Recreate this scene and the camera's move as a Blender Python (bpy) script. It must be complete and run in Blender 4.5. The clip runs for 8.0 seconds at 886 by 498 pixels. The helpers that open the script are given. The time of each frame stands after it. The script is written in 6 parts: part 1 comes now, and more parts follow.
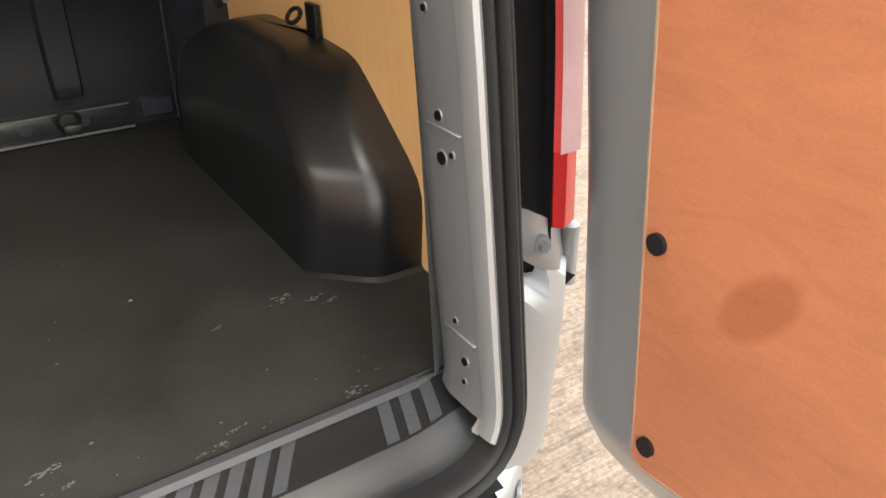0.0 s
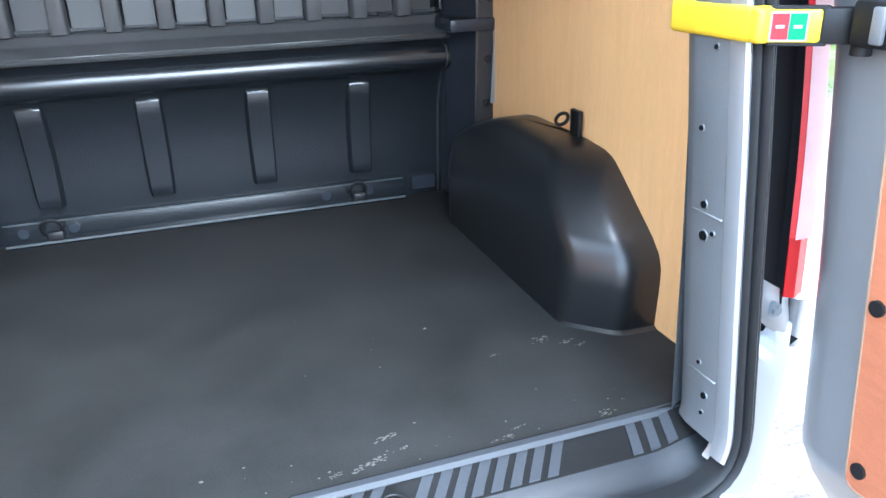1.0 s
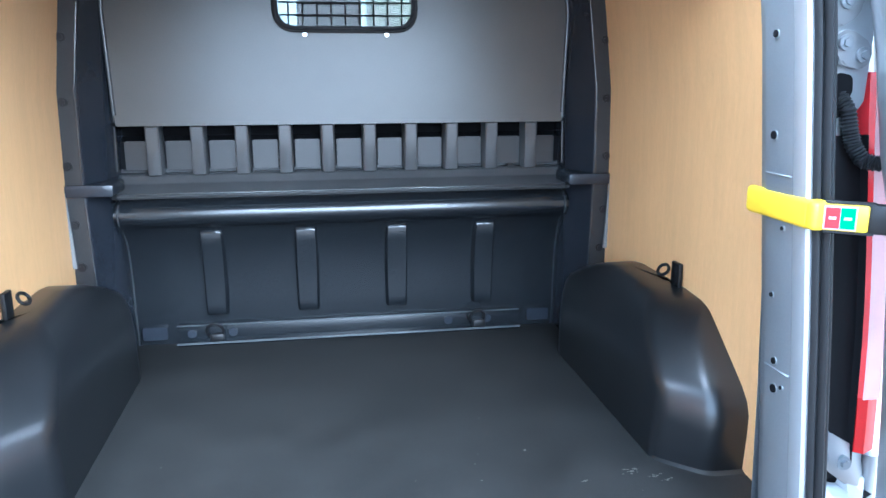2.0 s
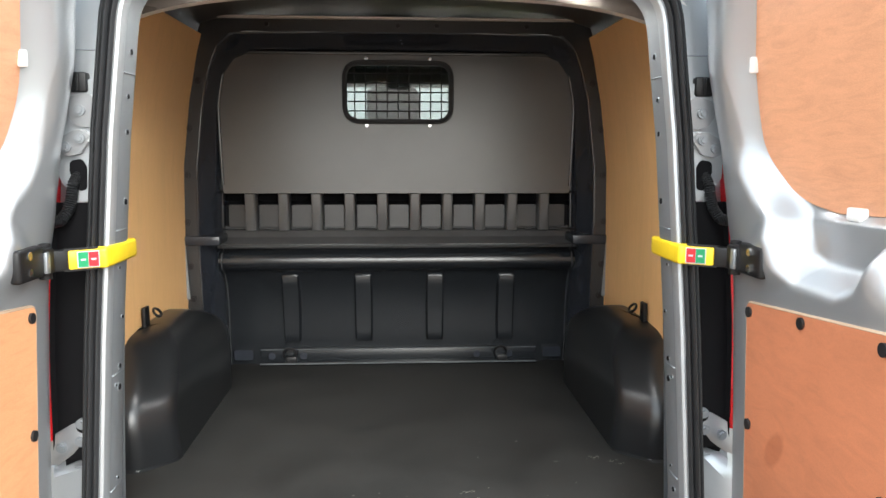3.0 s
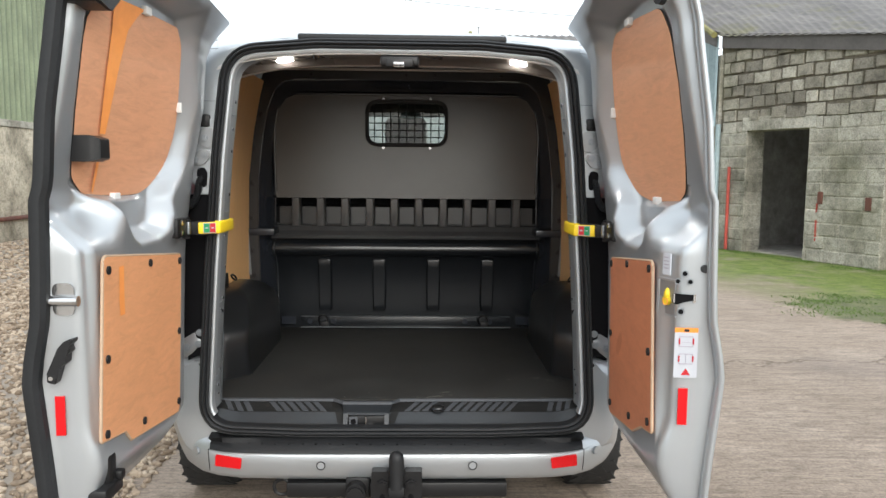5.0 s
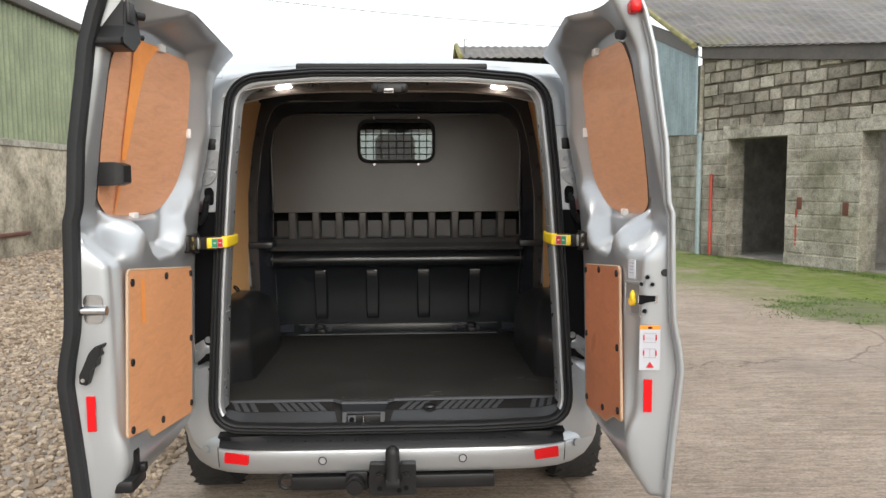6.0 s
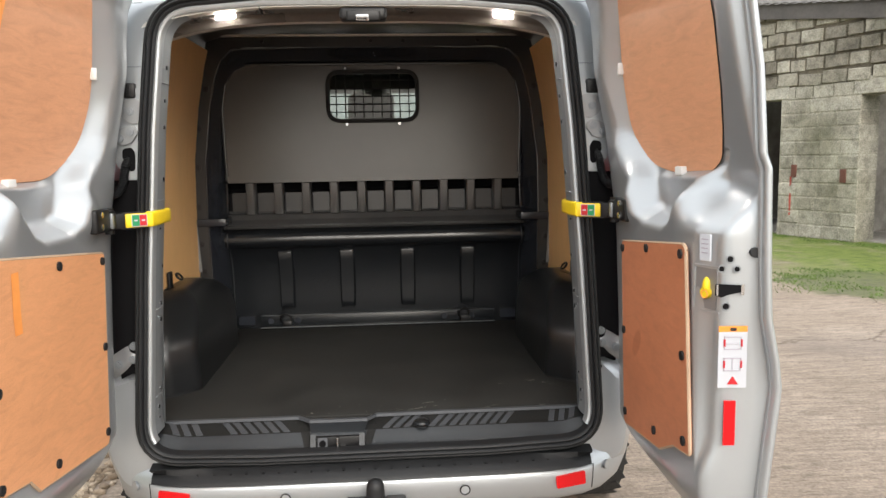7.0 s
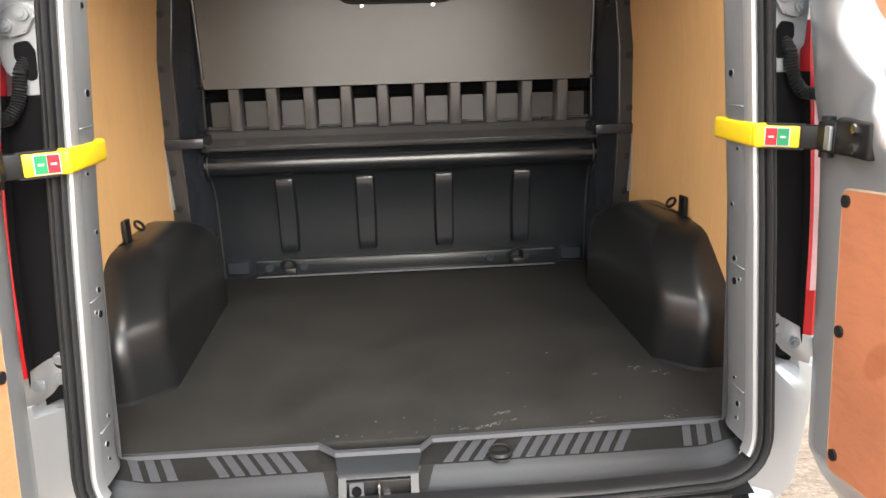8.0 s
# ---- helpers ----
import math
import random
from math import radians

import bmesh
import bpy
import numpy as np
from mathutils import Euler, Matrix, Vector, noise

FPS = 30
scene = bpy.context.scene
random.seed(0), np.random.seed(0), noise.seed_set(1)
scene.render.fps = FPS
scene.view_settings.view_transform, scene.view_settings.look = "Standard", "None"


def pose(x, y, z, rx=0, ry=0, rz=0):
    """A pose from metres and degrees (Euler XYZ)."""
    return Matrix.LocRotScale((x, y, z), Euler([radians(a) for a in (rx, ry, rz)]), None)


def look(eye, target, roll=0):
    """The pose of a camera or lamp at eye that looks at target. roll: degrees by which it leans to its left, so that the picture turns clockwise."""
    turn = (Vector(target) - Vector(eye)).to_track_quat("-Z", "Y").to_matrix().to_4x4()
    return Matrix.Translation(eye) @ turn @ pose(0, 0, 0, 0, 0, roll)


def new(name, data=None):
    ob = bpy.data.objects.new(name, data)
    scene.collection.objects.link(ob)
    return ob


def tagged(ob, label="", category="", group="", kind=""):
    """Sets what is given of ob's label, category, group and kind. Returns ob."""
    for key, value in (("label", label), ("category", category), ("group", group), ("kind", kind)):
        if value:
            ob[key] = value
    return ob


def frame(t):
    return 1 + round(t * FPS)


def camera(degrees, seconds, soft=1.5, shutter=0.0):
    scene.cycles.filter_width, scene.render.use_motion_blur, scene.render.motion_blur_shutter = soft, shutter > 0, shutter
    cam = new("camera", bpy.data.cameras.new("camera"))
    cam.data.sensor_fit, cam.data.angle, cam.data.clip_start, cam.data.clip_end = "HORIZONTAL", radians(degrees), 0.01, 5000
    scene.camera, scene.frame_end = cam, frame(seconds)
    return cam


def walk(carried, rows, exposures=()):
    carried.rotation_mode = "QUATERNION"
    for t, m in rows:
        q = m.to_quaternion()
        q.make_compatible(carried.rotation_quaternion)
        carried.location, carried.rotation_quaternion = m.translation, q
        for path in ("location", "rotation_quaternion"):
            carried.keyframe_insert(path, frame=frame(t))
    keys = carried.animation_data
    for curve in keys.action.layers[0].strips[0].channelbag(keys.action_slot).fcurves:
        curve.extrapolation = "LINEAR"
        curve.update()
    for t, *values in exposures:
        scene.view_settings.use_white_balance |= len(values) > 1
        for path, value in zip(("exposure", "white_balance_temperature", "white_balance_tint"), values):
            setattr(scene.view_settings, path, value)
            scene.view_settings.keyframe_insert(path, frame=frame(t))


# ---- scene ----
cam = camera(60.4, 8.0)
PATH = [
    (0, (0.230, -0.760, 1.289), (1.167, 0.725, 0.332), -0.6),
    (0.5, (0.106, -0.864, 1.327), (0.7, 0.82, 0.426), -3.8),
    (1, (-0.058, -0.983, 1.399), (0.52, 0.775, 0.642), -1.5),
    (1.5, (-0.127, -1.047, 1.472), (0.391, 0.801, 0.908), 1.1),
    (2, (-0.091, -1.207, 1.5), (0.204, 0.719, 1.049), -0.1),
    (2.2, (-0.054, -1.334, 1.479), (0.153, 0.616, 1.084), 1.1),
    (3.3, (0.041, -2.025, 1.54), (0.118, -0.04, 1.308), 0.0),
    (3.5, (0.065, -2.116, 1.542), (0.136, -0.128, 1.329), 0.3),
    (4, (0.158, -2.362, 1.528), (0.198, -0.371, 1.337), 0.9),
    (4.5, (0.134, -2.619, 1.508), (0.172, -0.629, 1.308), 0.7),
    (4.7, (0.113, -2.741, 1.491), (0.148, -0.752, 1.285), 0.7),
    (5.8, (0.136, -3.195, 1.521), (0.185, -1.204, 1.335), -0.2),
    (6, (0.116, -3.17, 1.521), (0.177, -1.179, 1.342), -0.3),
    (6.5, (0.059, -2.955, 1.503), (0.154, -0.967, 1.307), -1.0),
    (7, (0.088, -2.489, 1.46), (0.207, -0.508, 1.215), -1.0),
    (7.5, (0.04, -2.029, 1.464), (0.154, -0.054, 1.171), -0.4),
    (8, (-0.06, -1.588, 1.467), (0.064, 0.341, 0.954), -1.6),
]
# Exposure and white balance drift of the clip's own camera.
EXPOSURES = [
    (0.0, 1.7, 6900, 10),
    (0.5, 2.3, 6150, 4),
    (1.0, 2.6, 4850, 4),
    (1.5, 2.65, 4400, 6),
    (2.0, 2.6, 4450, 2),
    (2.2, 2.35, 5300, 6),
    (3.5, 1.4, 6150, 6),
    (4.0, 0.98, 6150, 6),
    (4.5, 0.82, 6150, 6),
    (6.0, 0.58, 6500, 9),
    (7.0, 0.88, 6600, 9),
    (7.5, 1.22, 6700, 10),
    (8.0, 1.9, 6600, 10),
]
walk(cam, [(t, look(eye, target, roll)) for t, eye, target, roll in PATH], EXPOSURES)

# ---- world and light: a bright overcast sky with a weak, wide sun ----
world = bpy.data.worlds.new("sky")
scene.world = world
world.use_nodes = True
wt = world.node_tree
sky = wt.nodes.new("ShaderNodeTexSky")
sky.sky_type = "NISHITA"
sky.sun_disc = False
SUN_EL, SUN_AZ = radians(30), radians(165)
sky.sun_elevation, sky.sun_rotation = SUN_EL, SUN_AZ
sky.dust_density, sky.air_density, sky.ozone_density = 5.0, 1.4, 1.0
cloud = wt.nodes.new("ShaderNodeMixRGB")
cloud.inputs[0].default_value = 0.8
cloud.inputs[2].default_value = (9.6, 9.8, 10.0, 1)
wt.links.new(sky.outputs[0], cloud.inputs[1])
wt.links.new(cloud.outputs[0], wt.nodes["Background"].inputs[0])
wt.nodes["Background"].inputs[1].default_value = 0.122

sun = new("sun", bpy.data.lights.new("sun", "SUN"))
sun.data.energy, sun.data.angle, sun.data.color = 1.5, radians(45), (1.0, 0.96, 0.91)
sun_dir = Vector((math.sin(SUN_AZ) * math.cos(SUN_EL), math.cos(SUN_AZ) * math.cos(SUN_EL), math.sin(SUN_EL)))
sun.matrix_world = look(sun_dir * 40, (0, 0, 0))


# ---- materials ----
def nodes_of(name):
    m = bpy.data.materials.new(name)
    m.use_nodes = True
    t = m.node_tree
    return m, t, t.nodes["Principled BSDF"]


def noise_at(t, scale, detail=4.0, rough=0.6, stretch=None, dist=0.0):
    co = t.nodes.new("ShaderNodeTexCoord")
    src = co.outputs["Object"]
    if stretch:
        mp = t.nodes.new("ShaderNodeMapping")
        mp.inputs["Scale"].default_value = stretch
        t.links.new(src, mp.inputs[0])
        src = mp.outputs[0]
    n = t.nodes.new("ShaderNodeTexNoise")
    n.inputs["Scale"].default_value, n.inputs["Detail"].default_value = scale, detail
    n.inputs["Roughness"].default_value, n.inputs["Distortion"].default_value = rough, dist
    t.links.new(src, n.inputs["Vector"])
    return n.outputs["Fac"]


def ramp(t, src, stops):
    r = t.nodes.new("ShaderNodeValToRGB")
    while len(r.color_ramp.elements) < len(stops):
        r.color_ramp.elements.new(0.5)
    for e, (p, c) in zip(r.color_ramp.elements, stops):
        e.position, e.color = p, (*c, 1) if len(c) == 3 else c
    t.links.new(src, r.inputs[0])
    return r.outputs[0]


def mixed(t, fac, a, b, how="MIX"):
    m = t.nodes.new("ShaderNodeMixRGB")
    m.blend_type = how
    for k, v in zip(range(3), (fac, a, b)):
        if isinstance(v, (int, float)):
            m.inputs[k].default_value = v if k == 0 else (v, v, v, 1)
        elif isinstance(v, tuple):
            m.inputs[k].default_value = (*v, 1)
        else:
            t.links.new(v, m.inputs[k])
    return m.outputs[0]


def scaled(c, k):
    return tuple(min(1, v * k) for v in c)


def plain(name, colour, rough=0.5, metal=0.0, fine=60.0, vary=0.12, bump=0.0, bump_scale=400.0, coat=0.0, spec=0.5, coarse=3.0):
    """A surface with a coarse and a fine variation of tone, of gloss and of relief."""
    m, t, b = nodes_of(name)
    big, small = noise_at(t, coarse), noise_at(t, fine, 6)
    c1 = ramp(t, big, [(0.3, scaled(colour, 1 - vary)), (0.7, scaled(colour, 1 + vary))])
    c2 = ramp(t, small, [(0.3, (1 - vary,) * 3), (0.7, (1, 1, 1))])
    t.links.new(mixed(t, 1.0, c1, c2, "MULTIPLY"), b.inputs["Base Color"])
    r = t.nodes.new("ShaderNodeMapRange")
    r.inputs[3].default_value, r.inputs[4].default_value = max(0.02, rough * (1 - vary)), min(1, rough * (1 + vary))
    t.links.new(big, r.inputs[0])
    t.links.new(r.outputs[0], b.inputs["Roughness"])
    b.inputs["Metallic"].default_value = metal
    b.inputs["Specular IOR Level"].default_value = spec
    b.inputs["Coat Weight"].default_value, b.inputs["Coat Roughness"].default_value = coat, 0.12
    if bump:
        bp = t.nodes.new("ShaderNodeBump")
        bp.inputs["Strength"].default_value, bp.inputs["Distance"].default_value = bump, 0.001
        t.links.new(noise_at(t, bump_scale, 3), bp.inputs["Height"])
        t.links.new(bp.outputs[0], b.inputs["Normal"])
    return m


def plywood(name, colour, rough=0.45, along=(1.5, 14, 1.5), stain=0.25, seed=1.0, figure=1.0):
    """Rotary-cut veneer: stretched figure, pores and a few blotches."""
    m, t, b = nodes_of(name)
    fig = noise_at(t, 3.5 * seed, 8, 0.65, along, 1.2)
    pore = noise_at(t, 55, 3, 0.7, (along[0], along[1] * 2, along[2]))
    blot = noise_at(t, 2.3 * seed, 3, 0.5, None, 0.4)
    c = ramp(t, fig, [(0.25, scaled(colour, 1 - 0.16 * figure)), (0.5, colour), (0.75, scaled(colour, 1 + 0.12 * figure))])
    c = mixed(t, 1.0, c, ramp(t, pore, [(0.35, (0.9, 0.87, 0.84)), (0.6, (1, 1, 1))]), "MULTIPLY")
    c = mixed(t, stain, c, ramp(t, blot, [(0.35, scaled(colour, 0.7)), (0.6, scaled(colour, 1.1))]))
    t.links.new(c, b.inputs["Base Color"])
    b.inputs["Roughness"].default_value = rough
    bp = t.nodes.new("ShaderNodeBump")
    bp.inputs["Strength"].default_value, bp.inputs["Distance"].default_value = 0.12, 0.001
    t.links.new(pore, bp.inputs["Height"])
    t.links.new(bp.outputs[0], b.inputs["Normal"])
    return m


def lamp_mat(name, colour, strength):
    m, t, b = nodes_of(name)
    b.inputs["Emission Color"].default_value = (*colour, 1)
    b.inputs["Emission Strength"].default_value = strength
    return m


SILVER = plain("silver_paint", (0.46, 0.485, 0.51), 0.36, 0.62, 900, 0.05, coat=0.35, coarse=1.2)
GREYPAINT = plain("grey_silver_paint", (0.34, 0.35, 0.365), 0.38, 0.65, 900, 0.06, coat=0.35, coarse=1.2)
PRIMER = plain("dull_silver_paint", (0.29, 0.31, 0.33), 0.42, 0.5, 300, 0.10, coat=0.2)
RUBBER = plain("rubber", (0.013, 0.014, 0.016), 0.55, 0, 80, 0.25, spec=0.4)
BLACK = plain("black_plastic", (0.012, 0.012, 0.013), 0.42, 0, 120, 0.2, 0.15, 900, spec=0.35)
LINER = plain("moulded_black_plastic", (0.0125, 0.0145, 0.0175), 0.26, 0, 220, 0.10, 0.0, 1100, spec=0.65)
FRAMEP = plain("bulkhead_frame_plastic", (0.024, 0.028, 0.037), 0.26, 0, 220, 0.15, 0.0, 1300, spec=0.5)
# one black plastic: light on ribs, panel and ledge is put into paler tones
RIBP = plain("lit_rib_plastic", (0.084, 0.085, 0.087), 0.30, 0, 220, 0.12, 0.0, 1300, spec=0.8)
BULK = plain("lit_panel_plastic", (0.068, 0.066, 0.063), 0.32, 0, 220, 0.12, 0.10, 1300, spec=1.0)
SHELFP = plain("lit_shelf_plastic", (0.064, 0.065, 0.067), 0.25, 0, 220, 0.15, 0.0, 1100, spec=0.9)
# pale glossy plastic for highlight lines added along the moulded edges
BEADP = plain("bulkhead_highlight_plastic", (0.045, 0.047, 0.050), 0.24, 0, 220, 0.12, 0.0, 1100, spec=0.9, coat=0.4)
ARCHP = plain("wheel_arch_plastic", (0.0115, 0.0125, 0.014), 0.30, 0, 220, 0.15, 0.0, 1100, spec=0.7)
# same plastic, toned below the ribs for the shade in the pockets
POCKET = plain("shaded_pocket_plastic", (0.043, 0.044, 0.046), 0.32, 0, 220, 0.15, 0.0, 1100, spec=0.6)
FLOORMAT = plain("load_floor_vinyl", (0.033, 0.033, 0.032), 0.62, 0, 260, 0.25, 0.3, 900, coarse=4.0, spec=0.10)
SILLM = plain("sill_plastic", (0.018, 0.021, 0.025), 0.38, 0, 150, 0.15, 0.25, 900)
# pale tone that paints the highlights on the floor angle's edges
ANGLEDGE = plain("angle_edge_highlight", (0.15, 0.16, 0.17), 0.4, 0.4, 150, 0.3)
SILLBAR = plain("sill_raised_bars", (0.060, 0.065, 0.074), 0.55, 0, 150, 0.12, 0.2, 900, spec=0.3)
SILLTOP = plain("worn_sill_top", (0.016, 0.016, 0.016), 0.6, 0, 150, 0.2, 0.3, 900, spec=0.15)
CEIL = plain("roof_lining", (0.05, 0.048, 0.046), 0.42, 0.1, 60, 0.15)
HEADREC = plain("header_recess_paint", (0.15, 0.13, 0.115), 0.28, 0.3, 60, 0.2, coat=0.4)
FLANGEP = plain("bulkhead_flange_plastic", (0.030, 0.031, 0.033), 0.36, 0, 160, 0.2, 0.3, 300, spec=0.5)
HEADER = plain("header_paint", (0.62, 0.58, 0.54), 0.4, 0.3, 300, 0.08)
STEEL = plain("bright_steel", (0.6, 0.6, 0.6), 0.25, 1.0, 200, 0.12)
# near-black that stands in for the shade inside holes, gaps and pocket slots
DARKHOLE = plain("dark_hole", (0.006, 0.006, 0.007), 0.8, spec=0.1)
YELLOW = plain("yellow_plastic", (0.86, 0.62, 0.02), 0.38, 0, 60, 0.06)
REDREF = plain("red_reflector", (0.62, 0.006, 0.010), 0.25, 0, 500, 0.12, coat=0.15, spec=0.3)
REDLENS = plain("red_lens", (0.78, 0.03, 0.04), 0.2, 0, 500, 0.15, coat=0.3, spec=0.4)
PINKLENS = plain("pale_lens", (0.85, 0.55, 0.56), 0.15, 0, 900, 0.2, coat=1.0)
WHITEP = plain("white_plastic", (0.8, 0.8, 0.79), 0.4, 0, 100, 0.05)
LABELW = plain("label_white", (0.47, 0.485, 0.53), 0.4, 0, 100, 0.04)
LABELG = plain("label_grey", (0.55, 0.57, 0.62), 0.4, 0, 100, 0.04)
ORANGE = plain("label_orange", (0.85, 0.28, 0.04), 0.4, 0, 100, 0.05)
INKRED = plain("label_red", (0.48, 0.012, 0.02), 0.4, 0, 100, 0.05)
INKGREY = plain("label_print", (0.40, 0.38, 0.44), 0.5, 0, 100, 0.05)
INKGREEN = plain("label_green", (0.010, 0.24, 0.09), 0.4, 0, 100, 0.05)
# orange for the painted light streaks, and for the lock ring
STREAK = plain("orange_light_and_ring", (1.0, 0.36, 0.09), 0.5, 0, 30, 0.1)
PLY_DOOR_R = plywood("red_brown_ply", (0.56, 0.215, 0.11), 0.42, (1.5, 2.2, 7), 0.38, 1.3, 1.3)


def stained(material, at, size):
    """Adds one soft-edged oval handling mark to a veneer."""
    t = material.node_tree
    b = t.nodes["Principled BSDF"]
    src = b.inputs["Base Color"].links[0].from_socket
    co = t.nodes.new("ShaderNodeTexCoord")
    mp = t.nodes.new("ShaderNodeMapping")
    mp.vector_type = "TEXTURE"
    mp.inputs["Location"].default_value, mp.inputs["Scale"].default_value = at, size
    mp.inputs["Rotation"].default_value = (radians(38), 0, 0)
    t.links.new(co.outputs["Object"], mp.inputs[0])
    far = t.nodes.new("ShaderNodeVectorMath")
    far.operation = "LENGTH"
    t.links.new(mixed(t, 0.35, mp.outputs[0], mixed(t, 1.0, noise_at(t, 14, 5), (0.5, 0.5, 0.5), "SUBTRACT"), "ADD"), far.inputs[0])
    mask = ramp(t, far.outputs["Value"], [(0.72, (1, 1, 1)), (1.0, (0, 0, 0))])
    t.links.new(mixed(t, mask, src, mixed(t, 1.0, src, (0.80, 0.74, 0.70), "MULTIPLY")), b.inputs["Base Color"])


stained(PLY_DOOR_R, (0.75, -0.45, 0.928), (0.2, 0.030, 0.058))
PLY_DOOR_L = plywood("orange_brown_ply", (0.78, 0.375, 0.185), 0.42, (1.5, 2.2, 11), 0.18, 1.2)
PLY_DOOR_U = plywood("tan_ply", (0.74, 0.375, 0.215), 0.42, (1.5, 2.2, 11), 0.15, 1.2)
PLY_SIDE = plywood("golden_side_ply", (0.88, 0.545, 0.245), 0.42, (9, 9, 0.8), 0.12, 1.0, 0.45)
PLY_EDGE = plain("ply_edge", (0.50, 0.36, 0.25), 0.6, 0, 200, 0.15)
DOMELAMP = lamp_mat("lamp_glow", (1.0, 0.95, 0.88), 270.0)
TYRE = plain("tyre_rubber", (0.02, 0.02, 0.02), 0.75, 0, 120, 0.3, 0.3, 300)
SEATGREY = plain("pale_seat_cloth", (0.62, 0.58, 0.57), 0.9, 0, 300, 0.15)
HEADLINER = plain("cab_headliner_cloth", (0.34, 0.36, 0.35), 0.9, 0, 300, 0.12)
SEATCLOTH = plain("seat_cloth", (0.05, 0.05, 0.055), 0.9, 0, 300, 0.2, 0.3, 900)



def clear_glass(name, tint, rough):
    m, _, b = nodes_of(name)
    b.inputs["Transmission Weight"].default_value, b.inputs["Roughness"].default_value = 1.0, rough
    b.inputs["Base Color"].default_value, b.inputs["IOR"].default_value = (*tint, 1), 1.45
    return m


# dark tint added to dim the bright view through these panes
GLASS = clear_glass("dimming_glass", (0.20, 0.225, 0.21), 0.02)
SCREENGLASS = clear_glass("windscreen_glass", (0.90, 0.92, 0.91), 0.0)


# ---- mesh helpers ----
def part(name, bm, material, parent=None, label="", smooth=True, data=None):
    """Links a bmesh as one mesh object under a thing or part."""
    me = data or bpy.data.meshes.new(name)
    if bm is not None:
        bmesh.ops.remove_doubles(bm, verts=bm.verts, dist=1e-6)
        bmesh.ops.recalc_face_normals(bm, faces=bm.faces)
        bm.to_mesh(me)
        bm.free()
        me.materials.append(material)
        if smooth:
            me.shade_smooth()
            me.set_sharp_from_angle(angle=radians(38))
    ob = new(name, me)
    ob.parent = parent
    if label:
        tagged(ob, label)
    return ob


def thing(name, label, category, group="", kind="", m=None):
    ob = tagged(new(name), label, category, group, kind)
    if m is not None:
        ob.matrix_basis = m
    return ob


def box(bm, lo, hi, bevel=0.0, seg=2, m=None):
    lo, hi = Vector(lo), Vector(hi)
    mat = Matrix.Translation((lo + hi) / 2) @ Matrix.Diagonal((*(hi - lo), 1))
    if m is not None:
        mat = m @ mat
    r = bmesh.ops.create_cube(bm, size=1.0, matrix=mat)
    if bevel:
        es = list({e for v in r["verts"] for e in v.link_edges})
        bmesh.ops.bevel(bm, geom=es, offset=bevel, segments=seg, affect="EDGES", profile=0.5)
    return bm


def boxed(lo, hi, bevel=0.0, seg=2, m=None):
    return box(bmesh.new(), lo, hi, bevel, seg, m)


def rod(bm, a, b, r0, r1=None, seg=14):
    a, b = Vector(a), Vector(b)
    r1 = r0 if r1 is None else r1
    turn = (b - a).to_track_quat("Z", "Y").to_matrix().to_4x4()
    bmesh.ops.create_cone(bm, cap_ends=True, segments=seg, radius1=r0, radius2=r1, depth=(b - a).length,
                          matrix=Matrix.Translation((a + b) / 2) @ turn)
    return bm


def loft(bm, rows, close_u=False, close_v=False, cap=False):
    """A skin over rows of points."""
    vs = [[bm.verts.new(p) for p in row] for row in rows]
    nr, nc = len(vs), len(vs[0])
    for i in range(nr if close_v else nr - 1):
        for j in range(nc if close_u else nc - 1):
            q = (vs[i][j], vs[i][(j + 1) % nc], vs[(i + 1) % nr][(j + 1) % nc], vs[(i + 1) % nr][j])
            if len(set(q)) == 4:
                bm.faces.new(q)
    if cap:
        bm.faces.new(vs[0])
        bm.faces.new(vs[-1])
    return bm


def tube(bm, pts, r, seg=8, closed=False):
    """A round wire or hose along points."""
    pts = [Vector(p) for p in pts]
    n = len(pts)
    rows = []
    for i, p in enumerate(pts):
        a = pts[(i - 1) % n] if closed or i else p
        b = pts[(i + 1) % n] if closed or i < n - 1 else p
        d = (b - a).normalized()
        side = d.cross(Vector((0.13, 0.21, 0.97))).normalized()
        up = side.cross(d)
        rr = r[i] if isinstance(r, (list, tuple)) else r
        rows.append([p + rr * (math.cos(k * math.tau / seg) * side + math.sin(k * math.tau / seg) * up) for k in range(seg)])
    return loft(bm, rows, True, closed, not closed)


def rounded(pts, radii, seg=6):
    """A closed polygon with rounded corners."""
    out, n = [], len(pts)
    for i in range(n):
        p = Vector(pts[i])
        r = radii[i] if isinstance(radii, (list, tuple)) else radii
        a, b = Vector(pts[i - 1]) - p, Vector(pts[(i + 1) % n]) - p
        if r <= 0:
            out.append(p)
            continue
        ang = a.angle(b)
        k = min(r / math.tan(ang / 2), 0.49 * a.length, 0.49 * b.length)
        s, e = p + a.normalized() * k, p + b.normalized() * k
        for j in range(seg + 1):
            f = j / seg
            out.append(s * (1 - f) ** 2 + p * 2 * f * (1 - f) + e * f * f)
    return out


